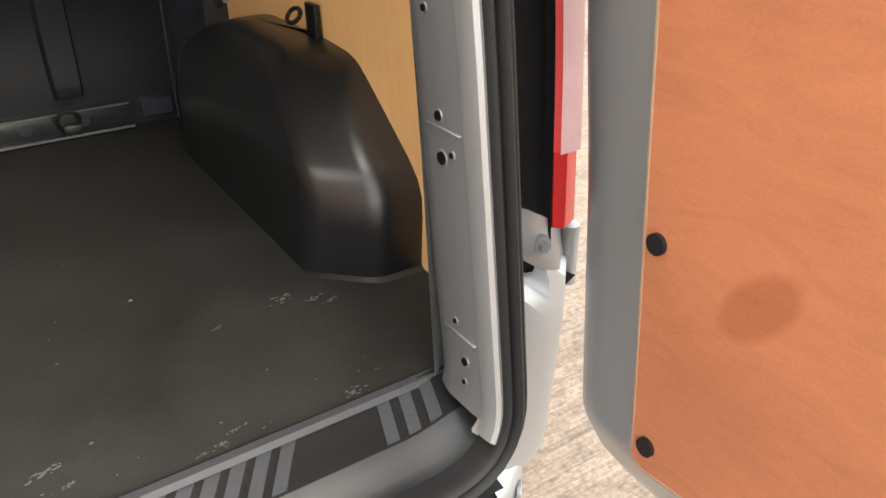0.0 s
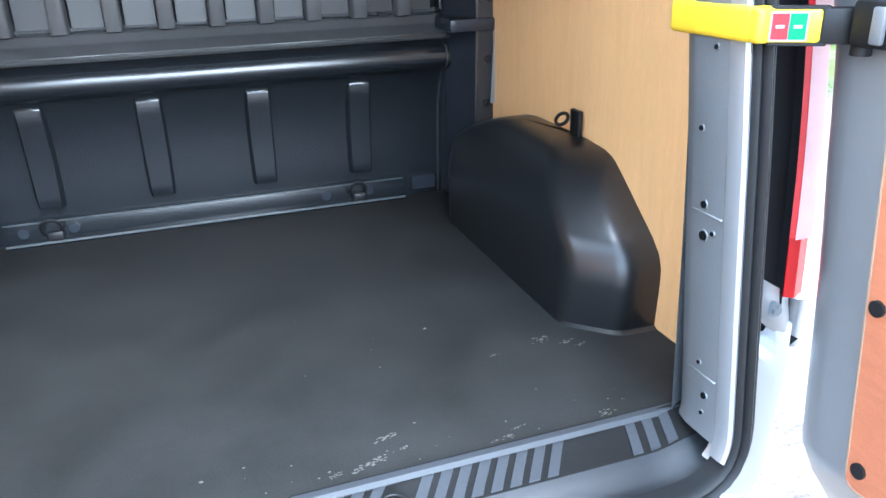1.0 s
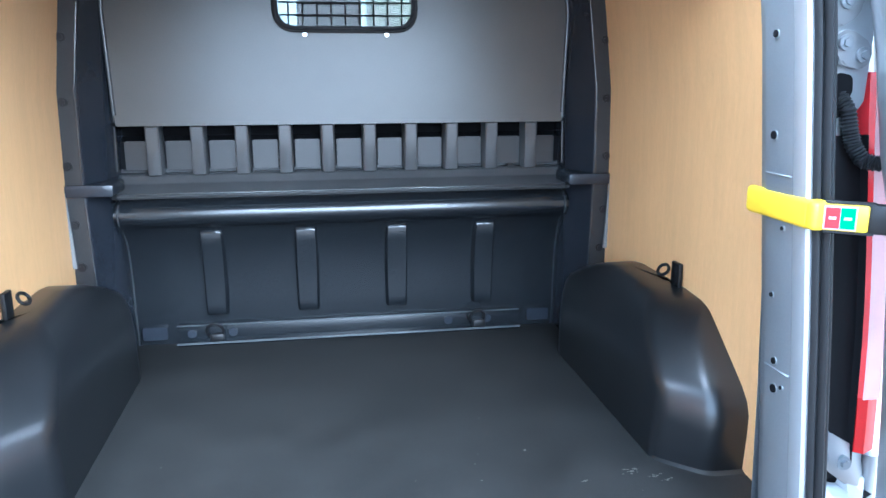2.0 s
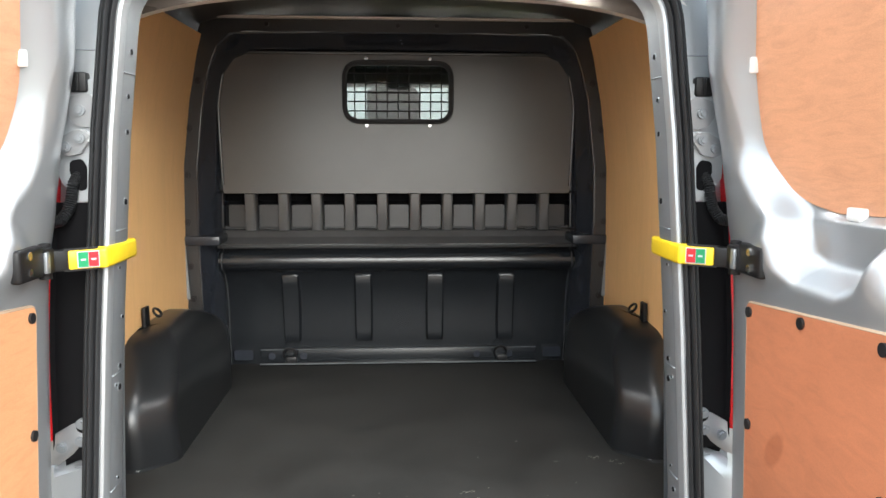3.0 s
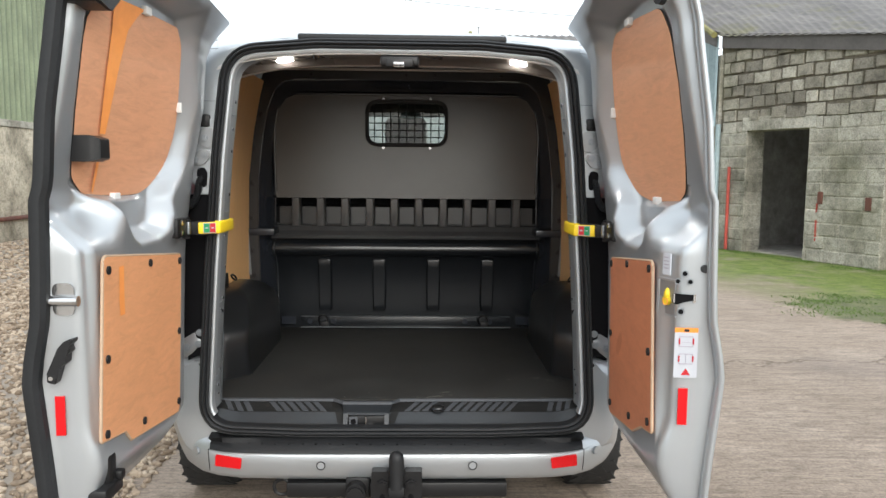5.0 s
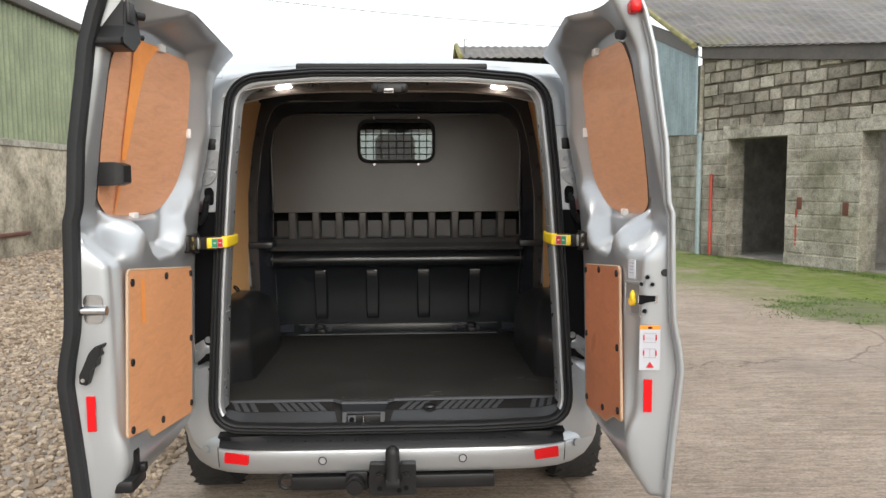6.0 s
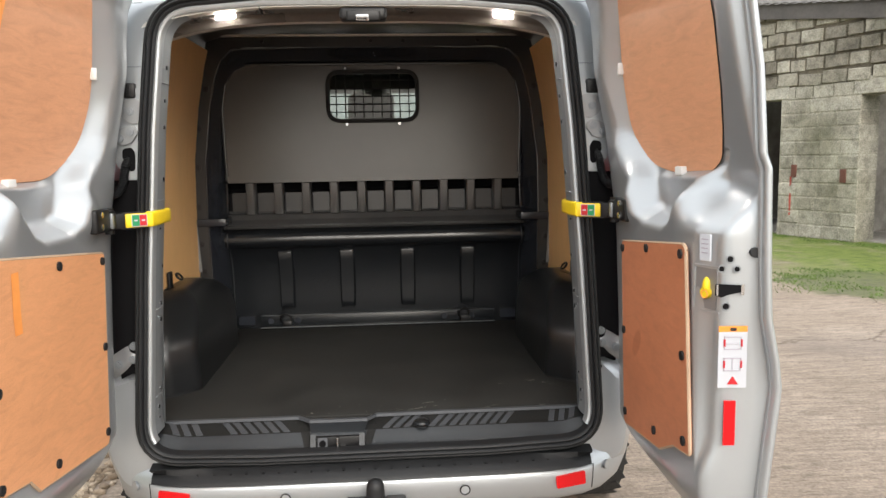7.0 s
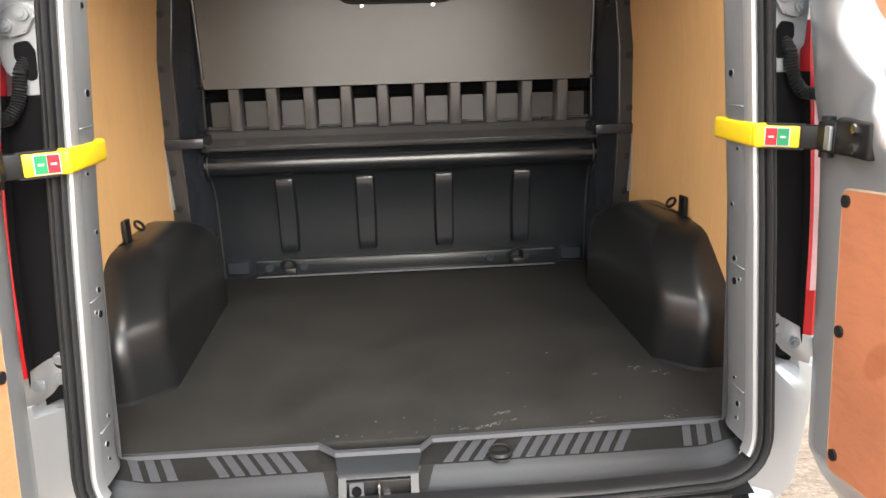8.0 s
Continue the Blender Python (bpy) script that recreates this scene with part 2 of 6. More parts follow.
def plate(bm, outer, place, depth, holes=()):
    """A flat plate with holes: place(a, b, c) lays the outline's (a, b) at depth c; it goes from depth 0 to depth."""
    loops = [list(outer)] + [list(h) for h in holes]
    new_edges, rings = [], []
    for lp in loops:
        top = [bm.verts.new(place(p[0], p[1], 0)) for p in lp]
        low = [bm.verts.new(place(p[0], p[1], depth)) for p in lp]
        rings.append((top, low))
    for k in (0, 1):
        es = []
        for r in rings:
            vs = r[k]
            es += [bm.edges.new((vs[i], vs[(i + 1) % len(vs)])) for i in range(len(vs))]
        if holes:
            bmesh.ops.triangle_fill(bm, use_beauty=True, use_dissolve=False, edges=es)
        else:
            bm.faces.new(rings[0][k])
    for top, low in rings:
        for i in range(len(top)):
            j = (i + 1) % len(top)
            bm.faces.new((top[i], top[j], low[j], low[i]))
    return bm


def disc(bm, c, axis, r, depth, seg=16):
    c, axis = Vector(c), Vector(axis).normalized()
    return rod(bm, c - axis * depth / 2, c + axis * depth / 2, r, r, seg)


def smooth01(x):
    x = min(1.0, max(0.0, x))
    return x * x * (3 - 2 * x)


def lerp_table(tab, x):
    return float(np.interp(x, [a for a, _ in tab], [b for _, b in tab]))


def inside_distance(pts, x, y):
    """Signed distance to a closed polygon: positive inside."""
    best, inn, n = 1e9, False, len(pts)
    for i in range(n):
        ax, ay = pts[i][0], pts[i][1]
        bx, by = pts[(i + 1) % n][0], pts[(i + 1) % n][1]
        dx, dy = bx - ax, by - ay
        f = max(0.0, min(1.0, ((x - ax) * dx + (y - ay) * dy) / (dx * dx + dy * dy + 1e-12)))
        best = min(best, (x - ax - f * dx) ** 2 + (y - ay - f * dy) ** 2)
        if (ay > y) != (by > y) and x < (bx - ax) * (y - ay) / (by - ay) + ax:
            inn = not inn
    return math.sqrt(best) * (1 if inn else -1)


# ---- ground: one sheet, concrete yard with a gravel side and a mossy strip ----
def ground_material():
    m, t, b = nodes_of("yard_ground")
    co = t.nodes.new("ShaderNodeTexCoord")
    sep = t.nodes.new("ShaderNodeSeparateXYZ")
    t.links.new(co.outputs["Object"], sep.inputs[0])
    big, mid, fine = noise_at(t, 0.5, 5), noise_at(t, 5, 8, 0.7), noise_at(t, 60, 6, 0.7)
    brush = noise_at(t, 5.0, 9, 0.8, (0.32, 6, 1), 1.6)
    con = ramp(t, big, [(0.3, (0.33, 0.265, 0.21)), (0.55, (0.40, 0.325, 0.265)), (0.75, (0.46, 0.385, 0.32))])
    con = mixed(t, 0.6, con, ramp(t, brush, [(0.36, (0.42, 0.40, 0.38)), (0.5, (0.92, 0.92, 0.92)), (0.66, (1.15, 1.13, 1.1))]), "MULTIPLY")
    con = mixed(t, 0.4, con, ramp(t, noise_at(t, 1.5, 10, 0.8, (0.4, 4, 1), 2.5), [(0.42, (0.5, 0.48, 0.46)), (0.5, (1, 1, 1)), (0.6, (1.12, 1.1, 1.08))]), "MULTIPLY")
    con = mixed(t, 0.5, con, ramp(t, noise_at(t, 1.3, 8, 0.75), [(0.35, (0.62, 0.6, 0.57)), (0.6, (1.0, 1.0, 1.0))]), "MULTIPLY")
    con = mixed(t, 0.75, con, ramp(t, fine, [(0.32, (0.45, 0.44, 0.43)), (0.6, (1, 1, 1))]), "MULTIPLY")
    con = mixed(t, 0.55, con, ramp(t, noise_at(t, 18, 9, 0.8, (0.7, 1.6, 1), 0.6), [(0.38, (0.38, 0.36, 0.34)), (0.5, (1, 1, 1)), (0.62, (1.2, 1.18, 1.15))]), "MULTIPLY")
    con = mixed(t, ramp(t, noise_at(t, 0.28, 5, 0.6), [(0.52, (0, 0, 0)), (0.64, (0.55, 0.55, 0.55))]), con, (0.17, 0.14, 0.125))
    crack = t.nodes.new("ShaderNodeTexVoronoi")
    crack.feature = "DISTANCE_TO_EDGE"
    crack.inputs["Scale"].default_value = 0.21
    wob = mixed(t, 0.55, co.outputs["Object"], noise_at(t, 2.0, 5), "ADD")
    t.links.new(wob, crack.inputs["Vector"])
    con = mixed(t, 1.0, con, ramp(t, crack.outputs["Distance"], [(0.0, (0.5, 0.47, 0.45)), (0.0014, (1, 1, 1))]), "MULTIPLY")
    # moss: strongest close to the block building
    along = t.nodes.new("ShaderNodeMath")
    along.operation = "MULTIPLY_ADD"
    along.inputs[1].default_value = 0.42
    t.links.new(sep.outputs["Y"], along.inputs[0])
    t.links.new(sep.outputs["X"], along.inputs[2])
    near = t.nodes.new("ShaderNodeMapRange")
    near.inputs[1].default_value, near.inputs[2].default_value = 6.4, 8.5
    t.links.new(along.outputs[0], near.inputs[0])
    patch = t.nodes.new("ShaderNodeMath")
    patch.operation = "MULTIPLY"
    t.links.new(near.outputs[0], patch.inputs[0])
    t.links.new(ramp(t, noise_at(t, 0.9, 6, 0.65), [(0.33, (0.15, 0.15, 0.15)), (0.50, (1, 1, 1))]), patch.inputs[1])
    green = mixed(t, 0.7, ramp(t, mid, [(0.3, (0.06, 0.085, 0.012)), (0.5, (0.135, 0.18, 0.028)), (0.75, (0.21, 0.24, 0.06))]), ramp(t, fine, [(0.3, (0.45, 0.5, 0.4)), (0.6, (1, 1, 1))]), "MULTIPLY")
    col = mixed(t, patch.outputs[0], con, green)
    # a dark damp weedy patch with a ragged edge
    off = t.nodes.new("ShaderNodeVectorMath")
    off.operation = "DISTANCE"
    off.inputs[1].default_value = (5.65, 5.75, 0.45)
    t.links.new(mixed(t, 0.9, co.outputs["Object"], noise_at(t, 1.6, 6, 0.7), "ADD"), off.inputs[0])
    col = mixed(t, ramp(t, off.outputs["Value"], [(0.85, (0.75, 0.75, 0.75)), (1.0, (0, 0, 0))]), col, ramp(t, mid, [(0.35, (0.045, 0.055, 0.022)), (0.55, (0.095, 0.115, 0.04)), (0.75, (0.16, 0.155, 0.09))]))
    # gravel bed under the loose stones
    gx = t.nodes.new("ShaderNodeMapRange")
    gx.inputs[1].default_value, gx.inputs[2].default_value = -1.35, -1.15
    gx.inputs[3].default_value, gx.inputs[4].default_value = 1.0, 0.0
    wobx = t.nodes.new("ShaderNodeMath")
    wobx.operation = "MULTIPLY_ADD"
    wobx.inputs[1].default_value = 0.3
    t.links.new(mid, wobx.inputs[0])
    t.links.new(sep.outputs["X"], wobx.inputs[2])
    t.links.new(wobx.outputs[0], gx.inputs[0])
    peb = t.nodes.new("ShaderNodeTexVoronoi")
    peb.inputs["Scale"].default_value = 28
    bed = mixed(t, 1.0, ramp(t, peb.outputs["Distance"], [(0.0, (0.36, 0.31, 0.26)), (0.6, (0.16, 0.135, 0.11))]), (0.9, 0.9, 0.9), "MULTIPLY")
    col = mixed(t, gx.outputs[0], col, bed)
    t.links.new(col, b.inputs["Base Color"])
    b.inputs["Roughness"].default_value = 0.85
    bp = t.nodes.new("ShaderNodeBump")
    bp.inputs["Strength"].default_value, bp.inputs["Distance"].default_value = 0.9, 0.010
    t.links.new(mixed(t, 0.5, brush, fine), bp.inputs["Height"])
    t.links.new(bp.outputs[0], b.inputs["Normal"])
    return m


bm = bmesh.new()
loft(bm, [[(x, y, 0) for x in (-900, -40, -9, -1.2, 6, 12, 40, 900)] for y in (-900, -40, -4, 4, 14, 30, 60, 900)])
ground = part("ground", bm, ground_material(), None, "", False)
tagged(ground, "worn concrete yard with a gravel side and mossy edge", "ground", kind="structure")

# ---- the van: everything in the van's own frame, then turned a little ----
van = thing("van", "silver panel van with both rear doors wide open", "van", m=pose(0, 0, 0, 0, 0, 0.66))


def seal_y(z):
    return -0.165 + (z - 0.5) * 0.05


# rear aperture outline in (x, z), from the bottom middle round by the right side
HALF = [(0.35, 0.532), (0.712, 0.545), (0.684, 1.10), (0.654, 1.55), (0.616, 1.915), (0.30, 1.942)]
HALF_R = [0, 0.11, 0.3, 0.3, 0.13, 0]
APERTURE = rounded(HALF + [(-x, z) for x, z in reversed(HALF)], HALF_R + HALF_R[::-1], 10)


def resample(pts, n):
    pts = [Vector((p[0], p[1])) for p in pts]
    closed = pts + [pts[0]]
    d = np.cumsum([0] + [(closed[i + 1] - closed[i]).length for i in range(len(pts))])
    xs = np.linspace(0, d[-1], n, endpoint=False)
    return [(float(np.interp(s, d, [p[0] for p in closed])), float(np.interp(s, d, [p[1] for p in closed]))) for s in xs]


RING = resample(APERTURE, 220)


def ring_normals(ring):
    out = []
    for i in range(len(ring)):
        a, b = ring[i - 1], ring[(i + 1) % len(ring)]
        t = Vector((b[0] - a[0], b[1] - a[1])).normalized()
        out.append((t[1], -t[0]))
    return out


NORM = ring_normals(RING)


def ring_sweep(section, keep=lambda x, z: True, y_of=seal_y):
    """Sweeps a section of (outward, rearward) points round the aperture."""
    bm = bmesh.new()
    rows = []
    for (x, z), (nx, nz) in zip(RING, NORM):
        rows.append([(x + nx * o, y_of(z) - r, z + nz * o) for o, r in section])
    n = len(rows)
    vs = [[bm.verts.new(p) for p in row] for row in rows]
    for i in range(n):
        j = (i + 1) % n
        if keep(*RING[i]) and keep(*RING[j]):
            for k in range(len(section) - 1):
                bm.faces.new((vs[i][k], vs[i][k + 1], vs[j][k + 1], vs[j][k]))
    loose = [v for v in bm.verts if not v.link_faces]
    bmesh.ops.delete(bm, geom=loose, context="VERTS")
    return bm


# body: roof and sides outside, a rear face down to the aperture
OUT_HALF = [(0.35, 0.34), (0.88, 0.36), (0.94, 0.62), (0.955, 1.05), (0.915, 1.45), (0.85, 1.86), (0.785, 1.968), (0.30, 1.995)]
OUT_R = [0, 0.06, 0.2, 0.3, 0.3, 0.12, 0.08, 0]
OUTLINE = resample(rounded(OUT_HALF + [(-x, z) for x, z in reversed(OUT_HALF)], OUT_R + OUT_R[::-1], 8), 220)


def between(f, y_fun):
    return [(a[0] + (b[0] - a[0]) * f, y_fun(a[1] + (b[1] - a[1]) * f), a[1] + (b[1] - a[1]) * f) for a, b in zip(RING, OUTLINE)]


def rear_y(off, rec):
    """The rear face, set back where the hinge pillar is recessed."""
    return lambda z: seal_y(z) + off + rec * smooth01((z - 0.79) / 0.02) * (1 - smooth01((z - 1.5) / 0.12))


rows = [between(0.02, lambda z: seal_y(z) + 0.05), between(0.06, lambda z: seal_y(z) + 0.03), between(0.14, rear_y(0.035, 0.07)),
        between(0.20, rear_y(0.035, 0.08)), between(0.45, rear_y(0.035, 0.09)), between(0.62, rear_y(0.05, 0.09)),
        between(0.85, lambda z: -0.01 + 0.04 * smooth01((z - 0.6) / 0.2)), between(1.0, lambda z: 0.10)]
rows += [[(x, y, z + 0.085 * smooth01((z - 1.72) / 0.22)) for x, z in OUTLINE] for y in (0.4, 1.2, 2.0, 2.8, 3.2)]
bm = loft(bmesh.new(), rows, True)
bm.faces.ensure_lookup_table()
gone = [f for f in bm.faces if 1.9 < f.calc_center_median().y < 2.9 and abs(f.calc_center_median().x) > 0.7 and 1.12 < f.calc_center_median().z < 1.78]
bmesh.ops.delete(bm, geom=gone, context="FACES")
part("body", bm, SILVER, van, "silver painted body shell")

# cab end: dash, screen pillars and a raked windscreen
bm = bmesh.new()
cab = [[(x * k, y, max(0.36, z * h + 0.085 * smooth01((z - 1.72) / 0.22))) for x, z in OUTLINE] for y, k, h in ((3.2, 1.0, 1.0), (3.3, 0.99, 0.985))]
loft(bm, cab, True)
part("cab_surround", bm, SILVER, van)
bm = boxed((-0.95, 3.3, 0.36), (0.95, 4.5, 1.05), 0.12, 3)
part("bonnet", bm, SILVER, van)
bm = boxed((-0.92, 3.15, 0.5), (0.92, 3.55, 1.18), 0.05, 3)
part("dashboard", bm, BLACK, van)
bm = boxed((-0.92, 1.5, 0.42), (0.92, 3.3, 0.5))
part("cab_floor", bm, BLACK, van)
bm = plate(bmesh.new(), rounded([(-0.82, 1.06), (0.82, 1.06), (0.82, 1.925), (-0.82, 1.925)], 0.05, 4), lambda a, b, c: (a, 4.0 - 0.746 * (b - 1.06) + c, b), 0.006)
ws = part("windscreen", bm, SCREENGLASS, van, "clear windscreen")
ws.visible_shadow = False
for x in (-0.47, 0.47):
    seat = part("cab_seat", boxed((x - 0.24, 2.62, 0.95), (x + 0.24, 2.76, 1.5), 0.06, 4), SEATCLOTH, van)
    part("headrest", boxed((x - 0.13, 2.64, 1.52), (x + 0.13, 2.75, 1.74), 0.05, 4), SEATCLOTH, seat)
for s in (-1, 1):
    pane = part("cab_side_window", loft(bmesh.new(), [[(s * 0.945, y, 1.10), (s * 0.915, y, 1.45), (s * 0.86, y, 1.80)] for y in (1.95, 2.85)]), GLASS, van, "dark tinted cab door glass")
    pane.visible_shadow = False
part("rear_mirror", boxed((-0.05, 3.1, 1.872), (0.07, 3.14, 1.902), 0.012, 3), BLACK, van)
part("cab_ceiling", boxed((-0.8, 1.45, 2.012), (0.8, 3.0, 2.03), 0.0), HEADLINER, van, "pale cab ceiling")
part("screen_header", boxed((-0.8, 2.98, 1.922), (0.8, 3.30, 2.03), 0.02, 2), HEADLINER, van)
part("centre_seatback", boxed((-0.17, 2.3, 1.0), (0.115, 2.42, 1.855), 0.05, 4), SEATGREY, van)

# joints in the rear corner panels
for s in (-1, 1):
    for z in (1.742, 0.782):
        part("panel_seam", tube(bmesh.new(), [(s * x, seal_y(z) + 0.0345 + 0.12 * max(0.0, x - 0.76), z) for x in (0.668 if z > 1 else 0.735, 0.70 if z > 1 else 0.75, 0.76)], 0.0016, 6), PRIMER, van)
    part("panel_seam", tube(bmesh.new(), [(s * x, seal_y(z) + 0.0345, z) for x, z in ((0.735, 1.93), (0.665, 1.932), (0.665, 1.962), (0.735, 1.96))], 0.0013, 6), PRIMER, van)

# roof seam strip and high spoiler edge
part("roof_strip", boxed((-0.37, -0.095, 1.962), (0.39, -0.03, 1.986), 0.008, 2), RUBBER, van, "black rubber strip on the roof edge")

# door seal: three soft ribs
sec = []
for c, r, w in ((-0.004, 0.016, 0.008), (0.008, 0.024, 0.008), (0.020, 0.014, 0.007)):
    for k in range(7):
        a = math.pi * (1 - k / 6)
        sec.append((c + w * math.cos(a), 0.004 + r * math.sin(a)))
sec = [(-0.014, -0.02)] + sec + [(0.028, -0.02)]
part("door_seal", ring_sweep(sec), RUBBER, van, "ribbed black rubber door seal")

# bright flange beside the seal and pillar panels inside it
up = lambda x, z: z > 0.575
bead = [(-0.010, 0.010), (-0.016, 0.013), (-0.022, 0.010), (-0.026, 0.0), (-0.0265, -0.016)]
part("pillar_bead", ring_sweep(bead, up), SILVER, van, "bright silver pillar flange")
panel = [(-0.025, -0.014), (-0.028, -0.03), (-0.029, -0.085), (-0.020, -0.115), (0.0, -0.13)]
pillars = {s: part("pillar_panel", ring_sweep(panel, lambda x, z: x * s > 0 and z > 0.60 and not (abs(x) < 0.52 and z > 1.8)), PRIMER, van, "grey painted pillar panel with punched holes") for s in (-1, 1)}


def pillar_x(z, o):
    xs = [(p[1], abs(p[0])) for p in RING if p[0] > 0.5 and 0.62 < p[1] < 1.85]
    xs.sort()
    return lerp_table(xs, z) + o


for side in (-1, 1):
    pillar = pillars[side]
    for z, dy, r in ((0.655, 0.05, 0.006), (0.69, 0.045, 0.010), (0.745, 0.06, 0.006), (0.965, 0.06, 0.013), (1.015, 0.06, 0.010), (0.975, 0.038, 0.006),
                     (1.13, 0.07, 0.007), (1.25, 0.04, 0.006), (1.40, 0.065, 0.012), (1.56, 0.06, 0.010), (1.64, 0.05, 0.009), (1.74, 0.05, 0.011)):
        r *= 0.56
        c = (side * pillar_x(z, -0.0285), seal_y(z) + dy, z)
        bm = disc(bmesh.new(), c, (1, 0, 0.0), r, 0.006)
        hole = part("hole", bm, DARKHOLE, pillar)
        bm = bmesh.new()
        tube(bm, [(c[0], c[1] + r * 1.3 * math.cos(a), c[2] + r * 1.3 * math.sin(a)) for a in np.linspace(0, math.tau, 16, endpoint=False)], 0.0016, 6, True)
        part("hole_rim", bm, PRIMER, pillar)
    for z in (0.725, 1.0, 1.335, 1.69):
        a, y = side * pillar_x(z, -0.031), seal_y(z)
        part("panel_joint", boxed((min(a, a + side * 0.008), y + 0.020, z), (max(a, a + side * 0.008), y + 0.088, z + 0.003), 0.001, 1), PRIMER, pillar)

# roof inside: header with lamps and striker, dark ceiling behind
HEAD = [(-0.10, 1.905), (-0.06, 1.928), (0.0, 1.923), (0.02, 1.921), (0.06, 1.9175), (0.088, 1.908), (0.098, 1.897), (0.104, 1.894), (0.125, 1.891), (0.13, 1.90), (0.135, 1.96)]
rows = []
for x in np.linspace(-0.66, 0.66, 23):
    drop = 0.055 * (abs(x) / 0.66) ** 4
    rows.append([(x, y, z + 0.008 * (1 - (x / 0.66) ** 2) - drop) for y, z in HEAD])
part("header", loft(bmesh.new(), [r[:4] for r in rows]), HEADER, van, "beige grey roof header above the opening")
part("header_recess", loft(bmesh.new(), [r[3:8] for r in rows]), HEADREC, van, "dark glossy panel that holds the lamps")
part("header_lip", loft(bmesh.new(), [r[7:] for r in rows]), HEADER, van, "beige folded rear edge of the header")
part("roof_bow", boxed((-0.70, 1.125, 2.013), (0.70, 1.160, 2.021), 0.003, 2), HEADER, van, "beige steel edge over the bulkhead")
part("header_seam", boxed((-0.312, -0.098, 1.898), (-0.310, -0.02, 1.912), 0, 1), RUBBER, van)
rows = []
for x in np.linspace(-0.86, 0.86, 23):
    rows.append([(x, y, z - 0.10 * (abs(x) / 0.86) ** 5) for y, z in ((0.12, 1.955), (0.2, 2.02), (0.5, 2.045), (0.52, 2.02), (0.6, 2.02), (0.62, 2.045), (1.0, 2.045), (1.3, 2.045))])
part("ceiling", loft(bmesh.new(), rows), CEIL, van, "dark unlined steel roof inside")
for x in (-0.442, 0.453):
    lens = [(x + 0.031 * math.cos(a), 0.060 + 0.010 * math.sin(a)) for a in np.linspace(0, math.tau, 28, endpoint=False)]
    bm = plate(bmesh.new(), lens, lambda a, b, c: (a, b, 1.9072 - 0.106 * (abs(a) - 0.447) - c), 0.002)
    part("roof_lamp", bm, DOMELAMP, van, "lit white load area lamp")
bm = box(bmesh.new(), (-0.072, -0.10, 1.872), (0.072, -0.04, 1.912), 0.012, 3)
box(bm, (-0.05, -0.112, 1.868), (0.05, -0.09, 1.90), 0.006, 2)
sk = part("door_striker", bm, BLACK, van, "black upper door striker housing")
bm = tube(bmesh.new(), [(-0.018, -0.114, 1.875), (-0.018, -0.13, 1.875), (0.012, -0.13, 1.875), (0.012, -0.114, 1.875)], 0.005, 8)
part("striker_loop", bm, STEEL, sk)
part("striker_plate", boxed((-0.022, -0.118, 1.866), (0.018, -0.111, 1.886), 0.002, 1), STEEL, sk)

# load floor and side linings
part("load_floor", boxed((-0.86, 0.0, 0.575), (0.86, 1.41, 0.60), 0.004, 2), FLOORMAT, van, "worn black vinyl load floor")
SIDE = [(0.60, 0.838), (0.95, 0.838), (1.2, 0.838), (1.45, 0.833), (1.7, 0.803), (1.88, 0.768), (1.955, 0.748)]
for s in (-1, 1):
    rows = [[(s * x, y, z) for z, x in SIDE] for y in (0.06, 0.4, 0.8, 1.25)]
    rows2 = [[(s * (x + 0.012), y, z) for z, x in SIDE] for y in (1.25, 0.8, 0.4, 0.06)]
    part("side_lining", loft(bmesh.new(), rows + rows2, False, True), PLY_SIDE, van, "golden plywood side lining")
    # pillar cover that closes the gap between lining and aperture
    rows = [[(s * (x + 0.002), 0.064, z) for z, x in SIDE], [(s * (pillar_x(min(max(z, 0.63), 1.84), -0.02)), -0.02, z) for z, x in SIDE]]
    part("pillar_back", loft(bmesh.new(), rows), PRIMER, van)


# pale body steel that shows between the lining's end and the bulkhead flange
for s in (-1, 1):
    lp = [(0.8372, 1.16), (0.833, 1.08), (0.825, 0.93), (0.838, 0.93)]
    part("lining_gap", plate(bmesh.new(), lp, lambda a, b, c: (s * a, 1.150 + c, b), 0.006), PRIMER, van, "", False)


